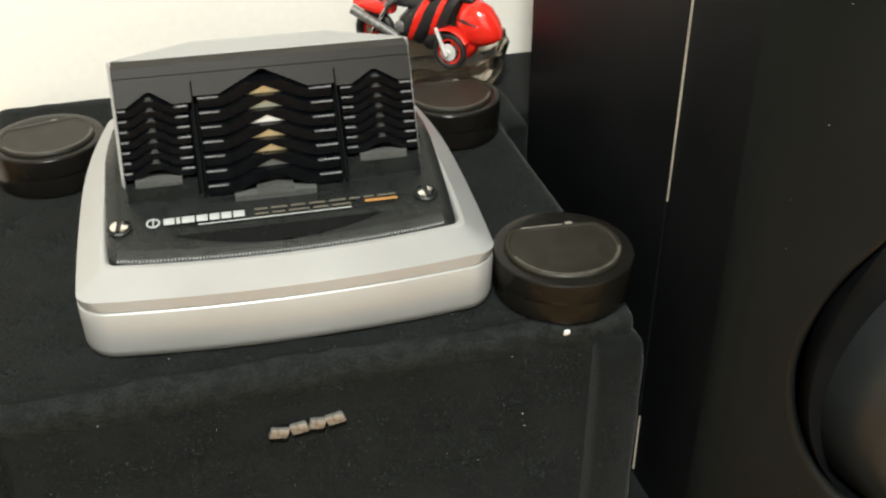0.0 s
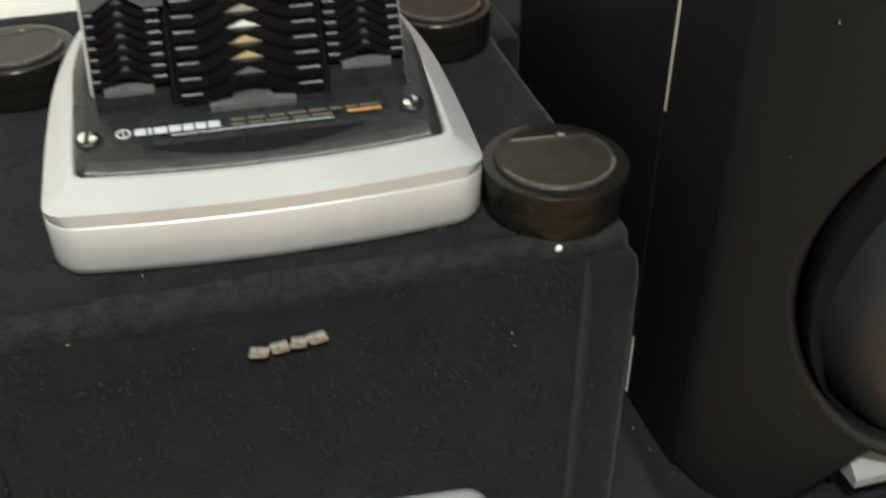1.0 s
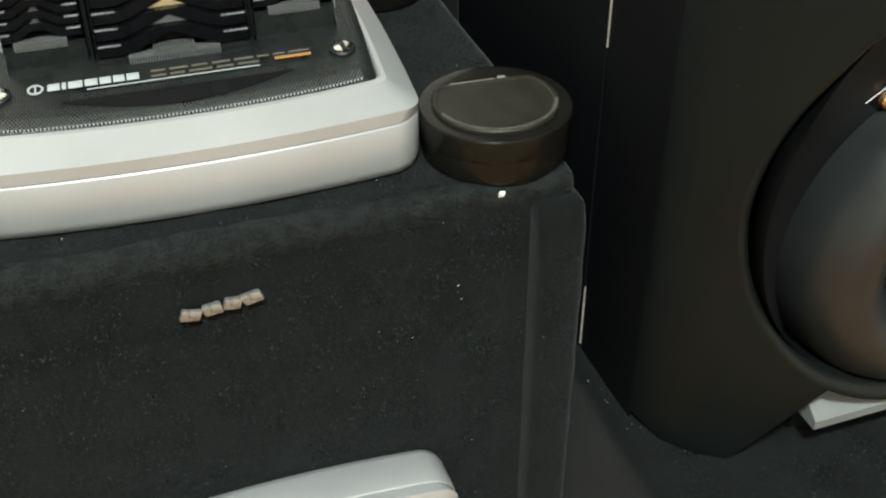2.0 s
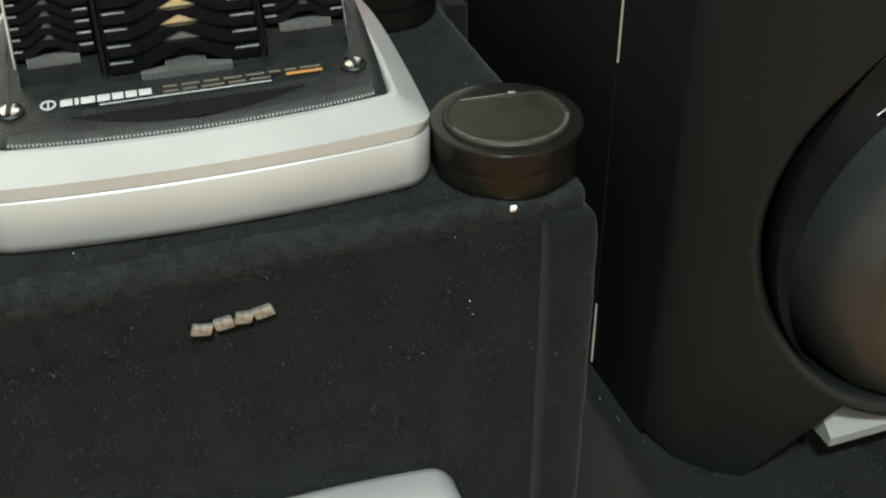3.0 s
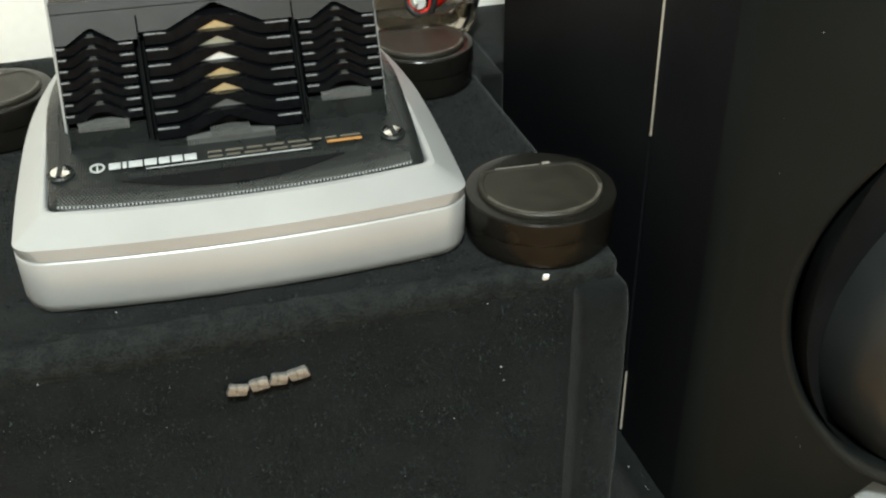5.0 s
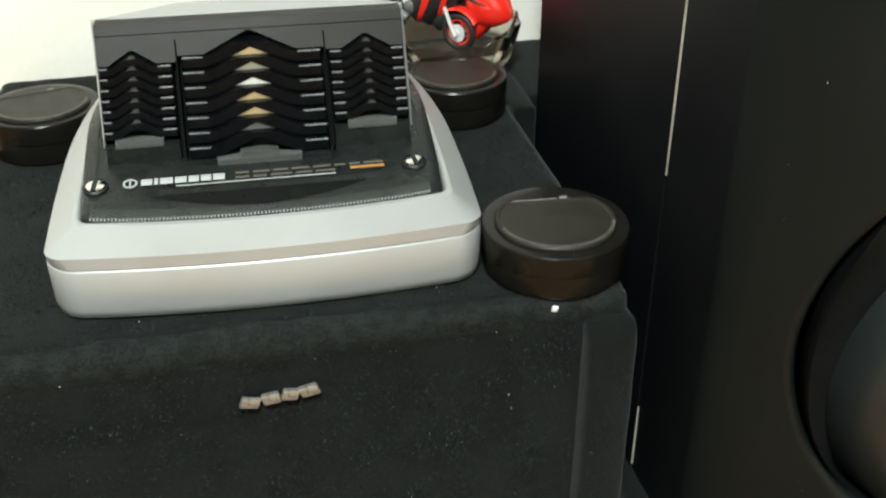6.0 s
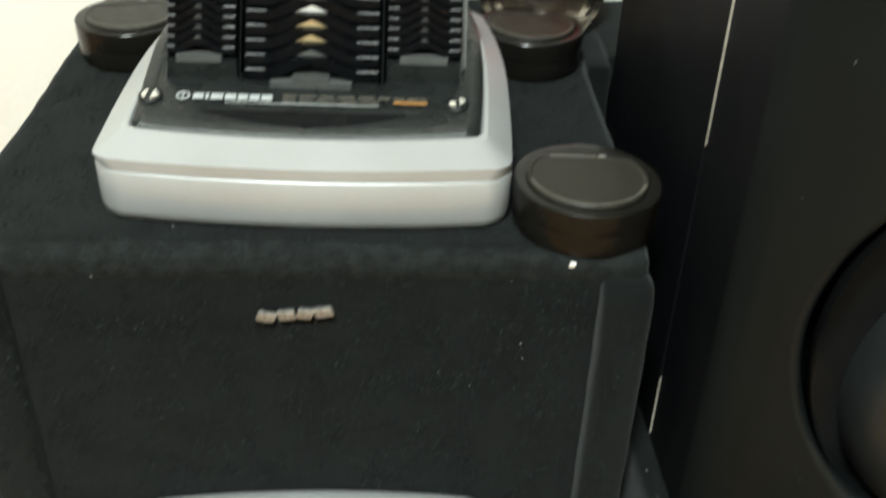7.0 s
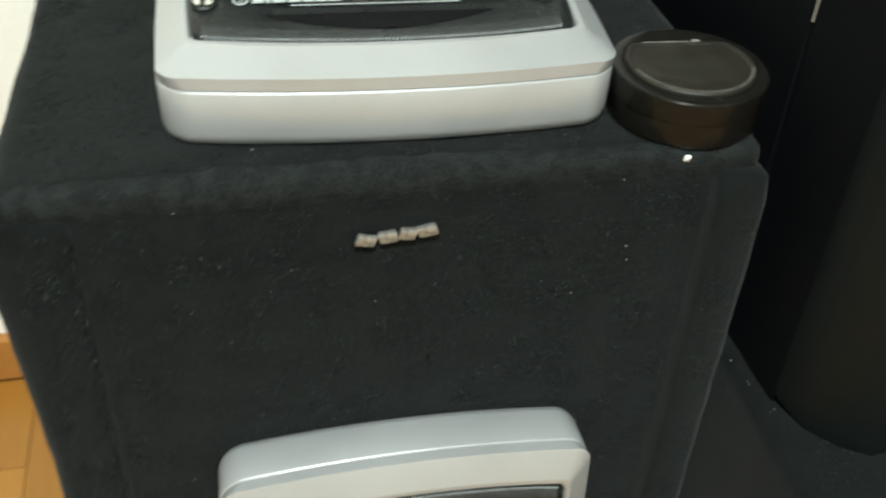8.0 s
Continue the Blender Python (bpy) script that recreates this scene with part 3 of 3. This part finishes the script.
    part("upper_plate", slab(edge + [(hw, zt + 0.0004), (-hw, zt + 0.0004)], -0.0030, 0.0090), M_SMOKE, pod, "plain grey-brown plate over the louvres", angle=25)
    part("plate_lip", slab([(-hw, zt - 0.0052), (hw, zt - 0.0052), (hw, zt + 0.0006), (-hw, zt + 0.0006)], -0.0042, -0.0028), M_SMOKE, pod, "raised lip along the plate's top", smooth=False)
    for x0, x1 in ((-0.0508, -0.0498), (0.0471, 0.0481)):
        part("fin", slab([(x0, 0.0660), (x1, 0.0660), (x1, 0.1320), (x0, 0.1320)], -0.0046, 0.0080), M_MATTE, pod, "thin black upright fin", smooth=False)
    for x0, x1 in ((-0.0530, -0.0480), (0.0455, 0.0495)):
        part("divider", slab([(x0, 0.0640), (x1, 0.0640), (x1, 0.1240), (x0, 0.1240)], 0.0078, 0.0094), M_MATTE, pod, smooth=False)
    for sx in (-1, 1):
        part("cheek", slab([(sx * 0.1008, 0.060), (sx * hw, 0.060), (sx * hw, 0.122), (sx * 0.1008, 0.122)], 0.0, 0.0124), M_GRILLE, pod, smooth=False)
    return pod


speaker_pod(pose(0.0185, 0.17, 0.6, 0, 0, -2.0), "silver car speaker pod with black louvres lying on the carpeted cabinet")
# the second pod hangs on the cabinet's front, its front edge upwards
turn = Matrix(((-1, 0, 0), (0, 0, -1), (0, -1, 0))).to_4x4()
speaker_pod(Matrix.Translation((0.0165, 0.0005, 0.2655)) @ turn @ Matrix.Scale(0.940, 4), "silver car speaker pod fixed upright to the cabinet's carpeted front")


# ---- round brown canisters ----
def canister(at, label, size=1.0):
    jar = thing("canister", label, "canister", at @ Matrix.Diagonal((size, size, 2 - size, 1)), group="round brown canisters")
    part("body", turned([(0.0415, 0.0), (0.0438, 0.0012), (0.0446, 0.0035), (0.0448, 0.0180), (0.0443, 0.0184)], 64), M_JAR, jar, angle=25)
    lid = part("lid", turned([(0.0440, 0.0186), (0.0455, 0.0186), (0.0457, 0.0192), (0.0459, 0.0334), (0.0452, 0.0344), (0.0444, 0.0347), (0.0384, 0.0344)], 64), M_JAR, jar, "glossy overhanging lid", angle=25)
    cut = 0.0245
    n, rings = 60, []
    for r, z in ((0.0378, 0.0344), (0.0378, 0.0362), (0.0368, 0.0372), (0.0350, 0.0372), (0.0342, 0.0366)):
        rings.append([(r * math.cos(2 * math.pi * i / n), min(r * math.sin(2 * math.pi * i / n), cut - (0.0378 - r)), z) for i in range(n)])
    part("raised_disc", loft(rings), M_LID, lid, "grained raised disc with a straight rear edge", angle=30)
    bm = bmesh.new()
    for k in range(64):
        a = radians(196 + 148 * k / 63)
        add_box(bm, 0.0349, 0.0369, -0.00045, 0.00045, 0.0366, 0.0380, 0, Matrix.Rotation(a, 4, "Z"))
    part("knurled_edge", bm, M_KNURL, lid, "fine ribs along the disc's front edge", smooth=False)
    part("hinge_strip", boxed(-0.0215, 0.0075, cut + 0.0006, cut + 0.0020, 0.0345, 0.0362, 0.0005), M_WORN, lid, "worn pale hinge strip")
    part("catch", boxed(0.0090, 0.0140, cut + 0.0002, cut + 0.0030, 0.0345, 0.0368, 0.0006), M_WORN, lid)
    return jar


canister(pose(0.1980, 0.0450, 0.6005, 0, 0, -4), "round dark brown flip-lid canister on the cabinet's front corner", 1.055)
canister(pose(-0.151, 0.315, 0.6005, 0, 0, 14), "round dark brown flip-lid canister near the white wall")
canister(pose(0.190, 0.309, 0.6005, 0, 0, -4), "round dark brown flip-lid canister before the glass dish")


# ---- glass dish with the model motorcycle ----
def glass_dish(at):
    n, rings = 72, []
    for r, z, k in ((0.040, 0.0, 0), (0.048, 0.002, 0.2), (0.056, 0.016, 0.6), (0.063, 0.043, 1), (0.0635, 0.0450, 1), (0.0615, 0.0455, 1), (0.057, 0.036, 0.8), (0.051, 0.022, 0.4), (0.043, 0.0170, 0.1), (0.020, 0.0160, 0)):
        ring = []
        for i in range(n):
            a = 2 * math.pi * i / n
            s = 1 + k * 0.022 * math.sin(12 * a)
            ring.append((r * s * math.cos(a), r * s * math.sin(a), z + k * 0.0015 * math.cos(12 * a) + k * z / 0.045 * 0.006 * (0.8 * math.cos(a) + 0.5 * math.sin(a))))
        rings.append(ring)
    ob = part("glass_dish", loft(rings), M_GLASS, None, "clear fluted crystal glass dish holding a model motorcycle", at=at)
    return tagged(ob, category="glass dish")


glass_dish(pose(0.211, 0.408, 0.6005))


def model_motorcycle(at):
    """Local x runs from the rear wheel to the front wheel; -y is the side that is seen."""
    bike = thing("model_motorcycle", "red and black toy sports motorcycle standing in the glass dish", "model motorcycle", at)
    up = pose(0, 0, 0, 90, 0, 0)

    def wheel(x, label, disc):
        w = part("wheel", torus(0.0190 if disc else 0.0205, 0.0040 if disc else 0.0055, 40, 12), M_TYRE, bike, label, at=pose(x, -0.014 if disc else 0, 0.026) @ up @ Matrix.Scale(0.86 if disc else 1.0, 4))
        part("rim", torus(0.0150, 0.0022, 36, 8), M_RED, w, "red rim")
        for k in range(5):
            a = 2 * math.pi * k / 5
            part("spoke", rod((0, 0, 0), (0.0145 * math.cos(a), 0.0145 * math.sin(a), 0), 0.0016, 8), M_RED if k else M_TYRE, w)
        if disc:
            part("brake_disc", turned([(0.0105, 0.0045), (0.0105, 0.0058), (0.0035, 0.0062), (0.003, 0.0075)], 32), M_ALLOY, w, "bright brake disc")
        return w

    wheel(0.0, "rear wheel with a red rim", False)
    wheel(0.102, "front wheel with a red rim", True)
    part("fork", rod((0.1025, -0.0240, 0.024), (0.090, -0.0240, 0.052), 0.0021), M_ALLOY, bike, "bright front fork")
    part("mudguard", loft([[(0.102 + (0.0245 + d) * math.cos(a), w - 0.014, 0.026 + (0.0245 + d) * math.sin(a)) for w, d in ((-0.006, -0.001), (-0.0045, 0.0012), (0.0045, 0.0012), (0.006, -0.001))] for a in [radians(30 + 13 * k) for k in range(9)]]), M_RED, bike, "red mudguard")

    def hull(name, rows, mat, lab="", shear=0.0):
        """A shell lofted along x from (x, middle height, half height, half width)."""
        rings = []
        for x, zc, hz, hy in rows:
            rings.append([(x + shear * (zc - 0.05 + hz * math.sin(a)), hy * math.copysign(abs(math.cos(a)) ** 0.8, math.cos(a)), zc + hz * math.copysign(abs(math.sin(a)) ** 0.9, math.sin(a))) for a in [2 * math.pi * i / 20 for i in range(20)]])
        return part(name, loft(rings), mat, bike, lab, angle=50)

    hull("fairing", [(0.1080, 0.0570, 0.0109, 0.0109), (0.1140, 0.0570, 0.0210, 0.0150), (0.1270, 0.0560, 0.0240, 0.0186), (0.1400, 0.0540, 0.0200, 0.0166), (0.1500, 0.0510, 0.0120, 0.0110), (0.1560, 0.0480, 0.0044, 0.0044)], M_RED, "glossy red front fairing")
    hull("belly_pan", [(0.0620, 0.0300, 0.0040, 0.0080), (0.0720, 0.0310, 0.0120, 0.0130), (0.0900, 0.0360, 0.0140, 0.0140), (0.1000, 0.0440, 0.0080, 0.0100)], M_TYRE, "black belly pan")
    hull("side_panel", [(0.0400, 0.0480, 0.0069, 0.0115), (0.0480, 0.0480, 0.0200, 0.0155), (0.0560, 0.0500, 0.0270, 0.0170), (0.0600, 0.0510, 0.0260, 0.0168)], M_TYRE, "black side panel", 0.5)
    hull("side_band", [(0.0565, 0.0520, 0.0270, 0.0168), (0.0600, 0.0530, 0.0300, 0.0180), (0.0655, 0.0540, 0.0270, 0.0170)], M_RED, "red side band", 0.5)
    hull("side_stripe", [(0.0640, 0.0520, 0.0269, 0.0168), (0.0740, 0.0550, 0.0325, 0.0185), (0.0800, 0.0580, 0.0291, 0.0174)], M_TYRE, "black stripe panel", 0.5)
    hull("flank_band", [(0.0760, 0.058, 0.026, 0.0165), (0.0800, 0.060, 0.030, 0.0178), (0.0850, 0.062, 0.027, 0.0170)], M_RED, "red flank band", 0.5)
    hull("flank_stripe", [(0.0840, 0.060, 0.026, 0.0160), (0.0890, 0.062, 0.028, 0.0172), (0.0960, 0.062, 0.022, 0.0150)], M_TYRE, "black flank stripe", 0.5)
    hull("tank", [(0.0640, 0.0780, 0.0060, 0.0080), (0.0720, 0.0790, 0.0110, 0.0130), (0.0840, 0.0800, 0.0120, 0.0135), (0.0960, 0.0780, 0.0080, 0.0090)], M_RED, "red fuel tank")
    hull("tank_pad", [(0.0750, 0.0800, 0.0118, 0.0138), (0.0800, 0.0800, 0.0125, 0.0142), (0.0840, 0.0800, 0.0122, 0.0140)], M_TYRE, "black tank stripe")
    hull("seat", [(0.0180, 0.0660, 0.0030, 0.0060), (0.0340, 0.0650, 0.0050, 0.0090), (0.0560, 0.0660, 0.0060, 0.0100), (0.0680, 0.0720, 0.0040, 0.0080)], M_TYRE, "black seat")
    hull("tail", [(-0.026, 0.056, 0.003, 0.005), (-0.012, 0.054, 0.006, 0.008), (0.008, 0.054, 0.008, 0.010), (0.024, 0.056, 0.006, 0.008)], M_RED, "red tail piece")
    hull("engine", [(0.0340, 0.0380, 0.0120, 0.0080), (0.0440, 0.0420, 0.0180, 0.0120), (0.0580, 0.0400, 0.0180, 0.0120), (0.0680, 0.0380, 0.0100, 0.0090)], M_ENGINE, "grey engine block")
    hull("windscreen", [(0.1040, 0.0760, 0.0040, 0.0080), (0.1140, 0.0820, 0.0060, 0.0100), (0.1260, 0.0780, 0.0040, 0.0080)], M_SMOKE, "dark windscreen")
    hull("fairing_decal", [(0.112, 0.061, 0.001, 0.0146), (0.118, 0.061, 0.004, 0.0174), (0.127, 0.060, 0.003, 0.0194), (0.135, 0.058, 0.001, 0.0180)], M_TYRE, "black decal patch")
    hull("lower_fairing", [(0.114, 0.026, 0.005, 0.005), (0.118, 0.030, 0.013, 0.010), (0.126, 0.038, 0.014, 0.012), (0.136, 0.046, 0.008, 0.011)], M_RED, "red lower fairing")
    for x0_, z0_, x1_, z1_, r_ in ((0.030, 0.074, 0.074, 0.098, 0.0026), (0.040, 0.070, 0.052, 0.094, 0.0020), (0.056, 0.090, 0.078, 0.102, 0.0034), (0.020, 0.060, 0.044, 0.078, 0.0030), (0.070, 0.100, 0.092, 0.092, 0.0022)):
        part("gear_rod", rod((x0_, -0.010, z0_), (x1_, -0.011, z1_), r_), M_ENGINE, bike)
    part("gear_box", boxed(0.050, 0.066, -0.013, 0.010, 0.088, 0.099, 0.002), M_ENGINE, bike, "grey engine casing")
    part("exhaust", rod((0.038, -0.014, 0.030), (-0.020, -0.016, 0.052), 0.0042, 14, 0.0052), M_ENGINE, bike, "grey metal exhaust pipe")
    part("frame_tube", rod((0.012, -0.009, 0.066), (0.052, -0.011, 0.090), 0.0030), M_ENGINE, bike, "grey metal frame tube")
    part("frame_tube", rod((0.002, -0.009, 0.030), (0.024, -0.010, 0.062), 0.0026), M_CHROME, bike, "bright frame tube")
    part("handlebar", rod((0.078, -0.026, 0.090), (0.080, 0.026, 0.090), 0.0016), M_TYRE, bike, "black handlebar")
    part("mirror_arm", rod((0.046, -0.020, 0.092), (0.006, -0.022, 0.088), 0.0016), M_TYRE, bike, "thin black rod")
    part("mirror_arm", rod((0.006, -0.022, 0.091), (0.006, -0.022, 0.085), 0.0018), M_TYRE, bike)
    part("front_cap", turned([(0.006, 0.0), (0.0065, 0.003), (0.004, 0.005)], 20), M_ENGINE, bike, at=pose(0.040, -0.012, 0.042) @ up)
    return bike


YAW = radians(-44)
model_motorcycle(Matrix.Translation((0.220 - 0.0898 * math.cos(YAW), 0.392 - 0.0898 * math.sin(YAW), 0.6215)) @ Matrix.Rotation(YAW, 4, "Z") @ Matrix.Diagonal((0.88, 0.88, 0.92, 1)))


# ---- tower loudspeaker ----
tower = thing("tower_loudspeaker", "tall satin black tower loudspeaker with a large woofer on the plinth", "loudspeaker")
Z0, Z1 = 0.408, 1.25
CX, CZ, RW = 0.463, 0.608, 0.164
FRONT = [(0.272, -0.038), (0.2735, -0.046), (0.280, -0.060), (0.292, -0.076), (0.308, -0.090), (0.330, -0.1005), (0.360, -0.108), (0.40, -0.112), (0.463, -0.114), (0.526, -0.112), (0.566, -0.108), (0.596, -0.1005), (0.618, -0.090), (0.634, -0.076), (0.646, -0.060), (0.6525, -0.046), (0.654, -0.038)]


def front_y(x):
    return float(np.interp(x, [p[0] for p in FRONT], [p[1] for p in FRONT]))


def plan(pts, z0, z1):
    return loft([[(x, y, z0) for x, y in pts], [(x, y, z1) for x, y in pts]])


part("carcass", plan([(0.2700, 0.0425), (0.656, 0.0425), (0.657, 0.318), (0.2690, 0.318)], Z0, Z1), M_SIDE, tower, "black lacquered carcass", angle=30)
part("front_frame", plan([(0.272, -0.038), (0.300, -0.030), (0.626, -0.030), (0.654, -0.038), (0.656, 0.0395), (0.2706, 0.0395)], Z0, Z1), M_SIDE, tower, angle=30)
# the pale line thins out towards its upper stretch's lower end
for zs in ((0.412, 0.448, 0.468), (Z1, 0.76, 0.660)):
    rings = [[(0.2698, 0.041 - w, z), (0.2711, 0.041 - w, z), (0.2711, 0.041 + w, z), (0.2698, 0.041 + w, z)] for z, w in zip(zs, (0.00045, 0.00035, 0.00006))]
    part("joint_bead", loft(rings), M_BEAD, tower, "thin pale chipped joint line", smooth=False)


def baffle():
    """The bowed front board, pierced for the woofer, with a slanting notch below it."""
    bm = bmesh.new()
    n, m = 120, 18
    grid = []
    for i in range(n):
        a = 2 * math.pi * i / n
        c, s = math.cos(a), math.sin(a)
        far = []
        if c > 1e-9:
            far.append((0.654 - CX) / c)
        if c < -1e-9:
            far.append((0.272 - CX) / c)
        if s > 1e-9:
            far.append((Z1 - CZ) / s)
        if s < -1e-9:
            far.append((Z0 - CZ) / s)
        d = min(far)
        # notch: from the ring at the lower quarter out to the foot
        if s < 0 and abs(c) < 0.565:
            d = RW + 0.0015
        row = []
        for k in range(m + 1):
            r = RW + (d - RW) * k / m
            x, z = CX + r * c, CZ + r * s
            row.append(bm.verts.new((x, front_y(x), z)))
        grid.append(row)
    for i in range(n):
        a, b = grid[i], grid[(i + 1) % n]
        for k in range(m):
            bm.faces.new((a[k], a[k + 1], b[k + 1], b[k]))
    # corner points of the board, so that its outline stays square
    ret = bmesh.ops.extrude_face_region(bm, geom=bm.faces[:])
    for v in ret["geom"]:
        if isinstance(v, bmesh.types.BMVert):
            v.co.y = -0.0305
    return bm


part("baffle", baffle(), M_BAFFLE, tower, "bowed satin black front board", angle=35)
WO = pose(CX, 0, CZ, 90, 0, 0)
ring_pts = []
for k in range(9):
    q = radians(90 * k / 8)
    r, d = RW + 0.0012 - 0.0100 * math.sin(q), -0.0004 - 0.0140 * (1 - math.cos(q))
    ring_pts.append([(CX + r * math.cos(a), front_y(CX + r * math.cos(a)) - d, CZ + r * math.sin(a)) for a in [2 * math.pi * i / 96 for i in range(96)]])
part("trim_ring", loft(ring_pts, False, False), M_TRIM, tower, "satin black rounded lip round the woofer", angle=60)
WY, WZ = -0.066, 0.556
woofer = part("woofer_basket", loft([[(CX + r * math.cos(a), y, z + r * math.sin(a)) for a in [2 * math.pi * i / 80 for i in range(80)]] for r, y, z in ((0.1555, -0.098, CZ), (0.150, -0.078, 0.600), (0.140, -0.068, 0.585), (0.114, -0.0655, WZ))], False, False), M_RUBBER, tower, "black recess round the woofer")
WOOF = pose(CX, WY, WZ, 90, 0, 0)
part("surround", turned([(0.117, 0.0), (0.1165, 0.012), (0.112, 0.030), (0.102, 0.043), (0.090, 0.049), (0.078, 0.047), (0.067, 0.038), (0.060, 0.024), (0.056, 0.008)], 80, False, False), M_ROLL, woofer, "wide grey rolled surround", at=WOOF)
part("cone", turned([(0.058, 0.010), (0.050, 0.0), (0.030, -0.008), (0.004, -0.010)], 64, False, True), M_RUBBER, woofer, "dark woofer cone", at=WOOF)
part("dust_cap", turned([(0.034, -0.008), (0.032, 0.004), (0.020, 0.014), (0.002, 0.018)], 40, False, True), M_JAR, woofer, "brown dust cap", at=WOOF)
for a, rr in ((124, 0.1225), (236, 0.1225), (304, 0.1225), (56, 0.1225)):
    bolt = turned([(0.0050, 0.0), (0.0050, 0.004), (0.003, 0.0055)], 18)
    pad = part("bolt_pad", turned([(0.0135, -0.004), (0.0135, 0.0006), (0.0125, 0.0012)], 3), M_BLACK, woofer, "three-cornered black bolt pad", at=WOOF @ pose(rr * math.cos(radians(a)), rr * math.sin(radians(a)), 0, 0, 0, a + 180))
    part("pad_edge", rod((-0.0066, -0.0118, 0.0012), (-0.0066, 0.0118, 0.0012), 0.0003, 8), M_ALLOY, pad, "thin bright edge")
    part("bolt", bolt, M_BRASS, woofer, "small brass bolt", at=WOOF @ pose(rr * math.cos(radians(a)), rr * math.sin(radians(a)), 0.001))
# light grey foot shelf in the notch under the woofer
bm = loft([[(x, y, z) for x in (0.370, 0.556)] + [(x, y2, z2) for x in (0.556, 0.370)] for y, z, y2, z2 in ((-0.110, 0.441, -0.050, 0.484), (-0.110, 0.434, -0.034, 0.434))])
part("foot_shelf", bm, M_SHELF, tower, "light grey sloping shelf under the woofer", smooth=False)
part("foot_board", boxed(0.372, 0.554, -0.085, -0.034, Z0, 0.434, 0.003), M_BAFFLE, tower)


def specks():
    bm = bmesh.new()
    rnd = random.Random(11)
    for _ in range(26):
        x, z = rnd.uniform(0.285, 0.42), rnd.uniform(0.46, 0.95)
        if math.hypot(x - CX, z - CZ) < RW + 0.01:
            continue
        bmesh.ops.create_icosphere(bm, subdivisions=1, radius=rnd.uniform(0.00015, 0.0004), matrix=Matrix.Translation((x, front_y(x), z)))
    return bm


tagged(part("dust_specks", specks(), M_LINT, None, "pale dust specks on the tower's black front"), category="dust", kind="stuff")

# ---- parquet strips ----
def strip_mesh(w, l):
    bm = boxed(0.0003, w - 0.0003, 0.0003, l - 0.0003, -0.014, 0.0, 0.0005)
    me = bpy.data.meshes.new("floor_plank")
    bm.to_mesh(me)
    bm.free()
    me.materials.append(M_OAK)
    return me


PW, PL = 0.07, 0.28
plank = strip_mesh(PW, PL)
rest_v, rest_f = [], []
cols = int(4.55 / PW)
for i in range(cols):
    x = -3.0 + i * PW
    off = (0.0, 0.14, 0.07, 0.21)[i % 4]
    k = 0
    y = 0.484 - PL + off
    while y > -2.2 - PL:
        y0, y1 = max(y, -2.2), min(y + PL, 0.484)
        near = -1.3 < x < -0.14 and y > -0.75 and abs(y1 - y0 - PL) < 1e-6
        if near:
            ob = new("floor_plank", plank)
            ob.location, ob.parent = (x, y, 0), floor
        elif y1 - y0 > 0.004:
            b = len(rest_v)
            rest_v += [(x + 0.0006, y0 + 0.0006, 0), (x + PW - 0.0006, y0 + 0.0006, 0), (x + PW - 0.0006, y1 - 0.0006, 0), (x + 0.0006, y1 - 0.0006, 0)]
            rest_v += [(vx, vy, -0.014) for vx, vy, _ in rest_v[b:b + 4]]
            rest_f += [(b, b + 1, b + 2, b + 3), (b, b + 4, b + 5, b + 1), (b + 1, b + 5, b + 6, b + 2), (b + 2, b + 6, b + 7, b + 3), (b + 3, b + 7, b + 4, b)]
        y -= PL
me = bpy.data.meshes.new("floor_planks")
me.from_pydata(rest_v, [], rest_f)
me.materials.append(M_OAK)
rest = new("floor_planks", me)
rest.parent = floor
tagged(rest, "oak parquet strips farther off", kind="stuff")
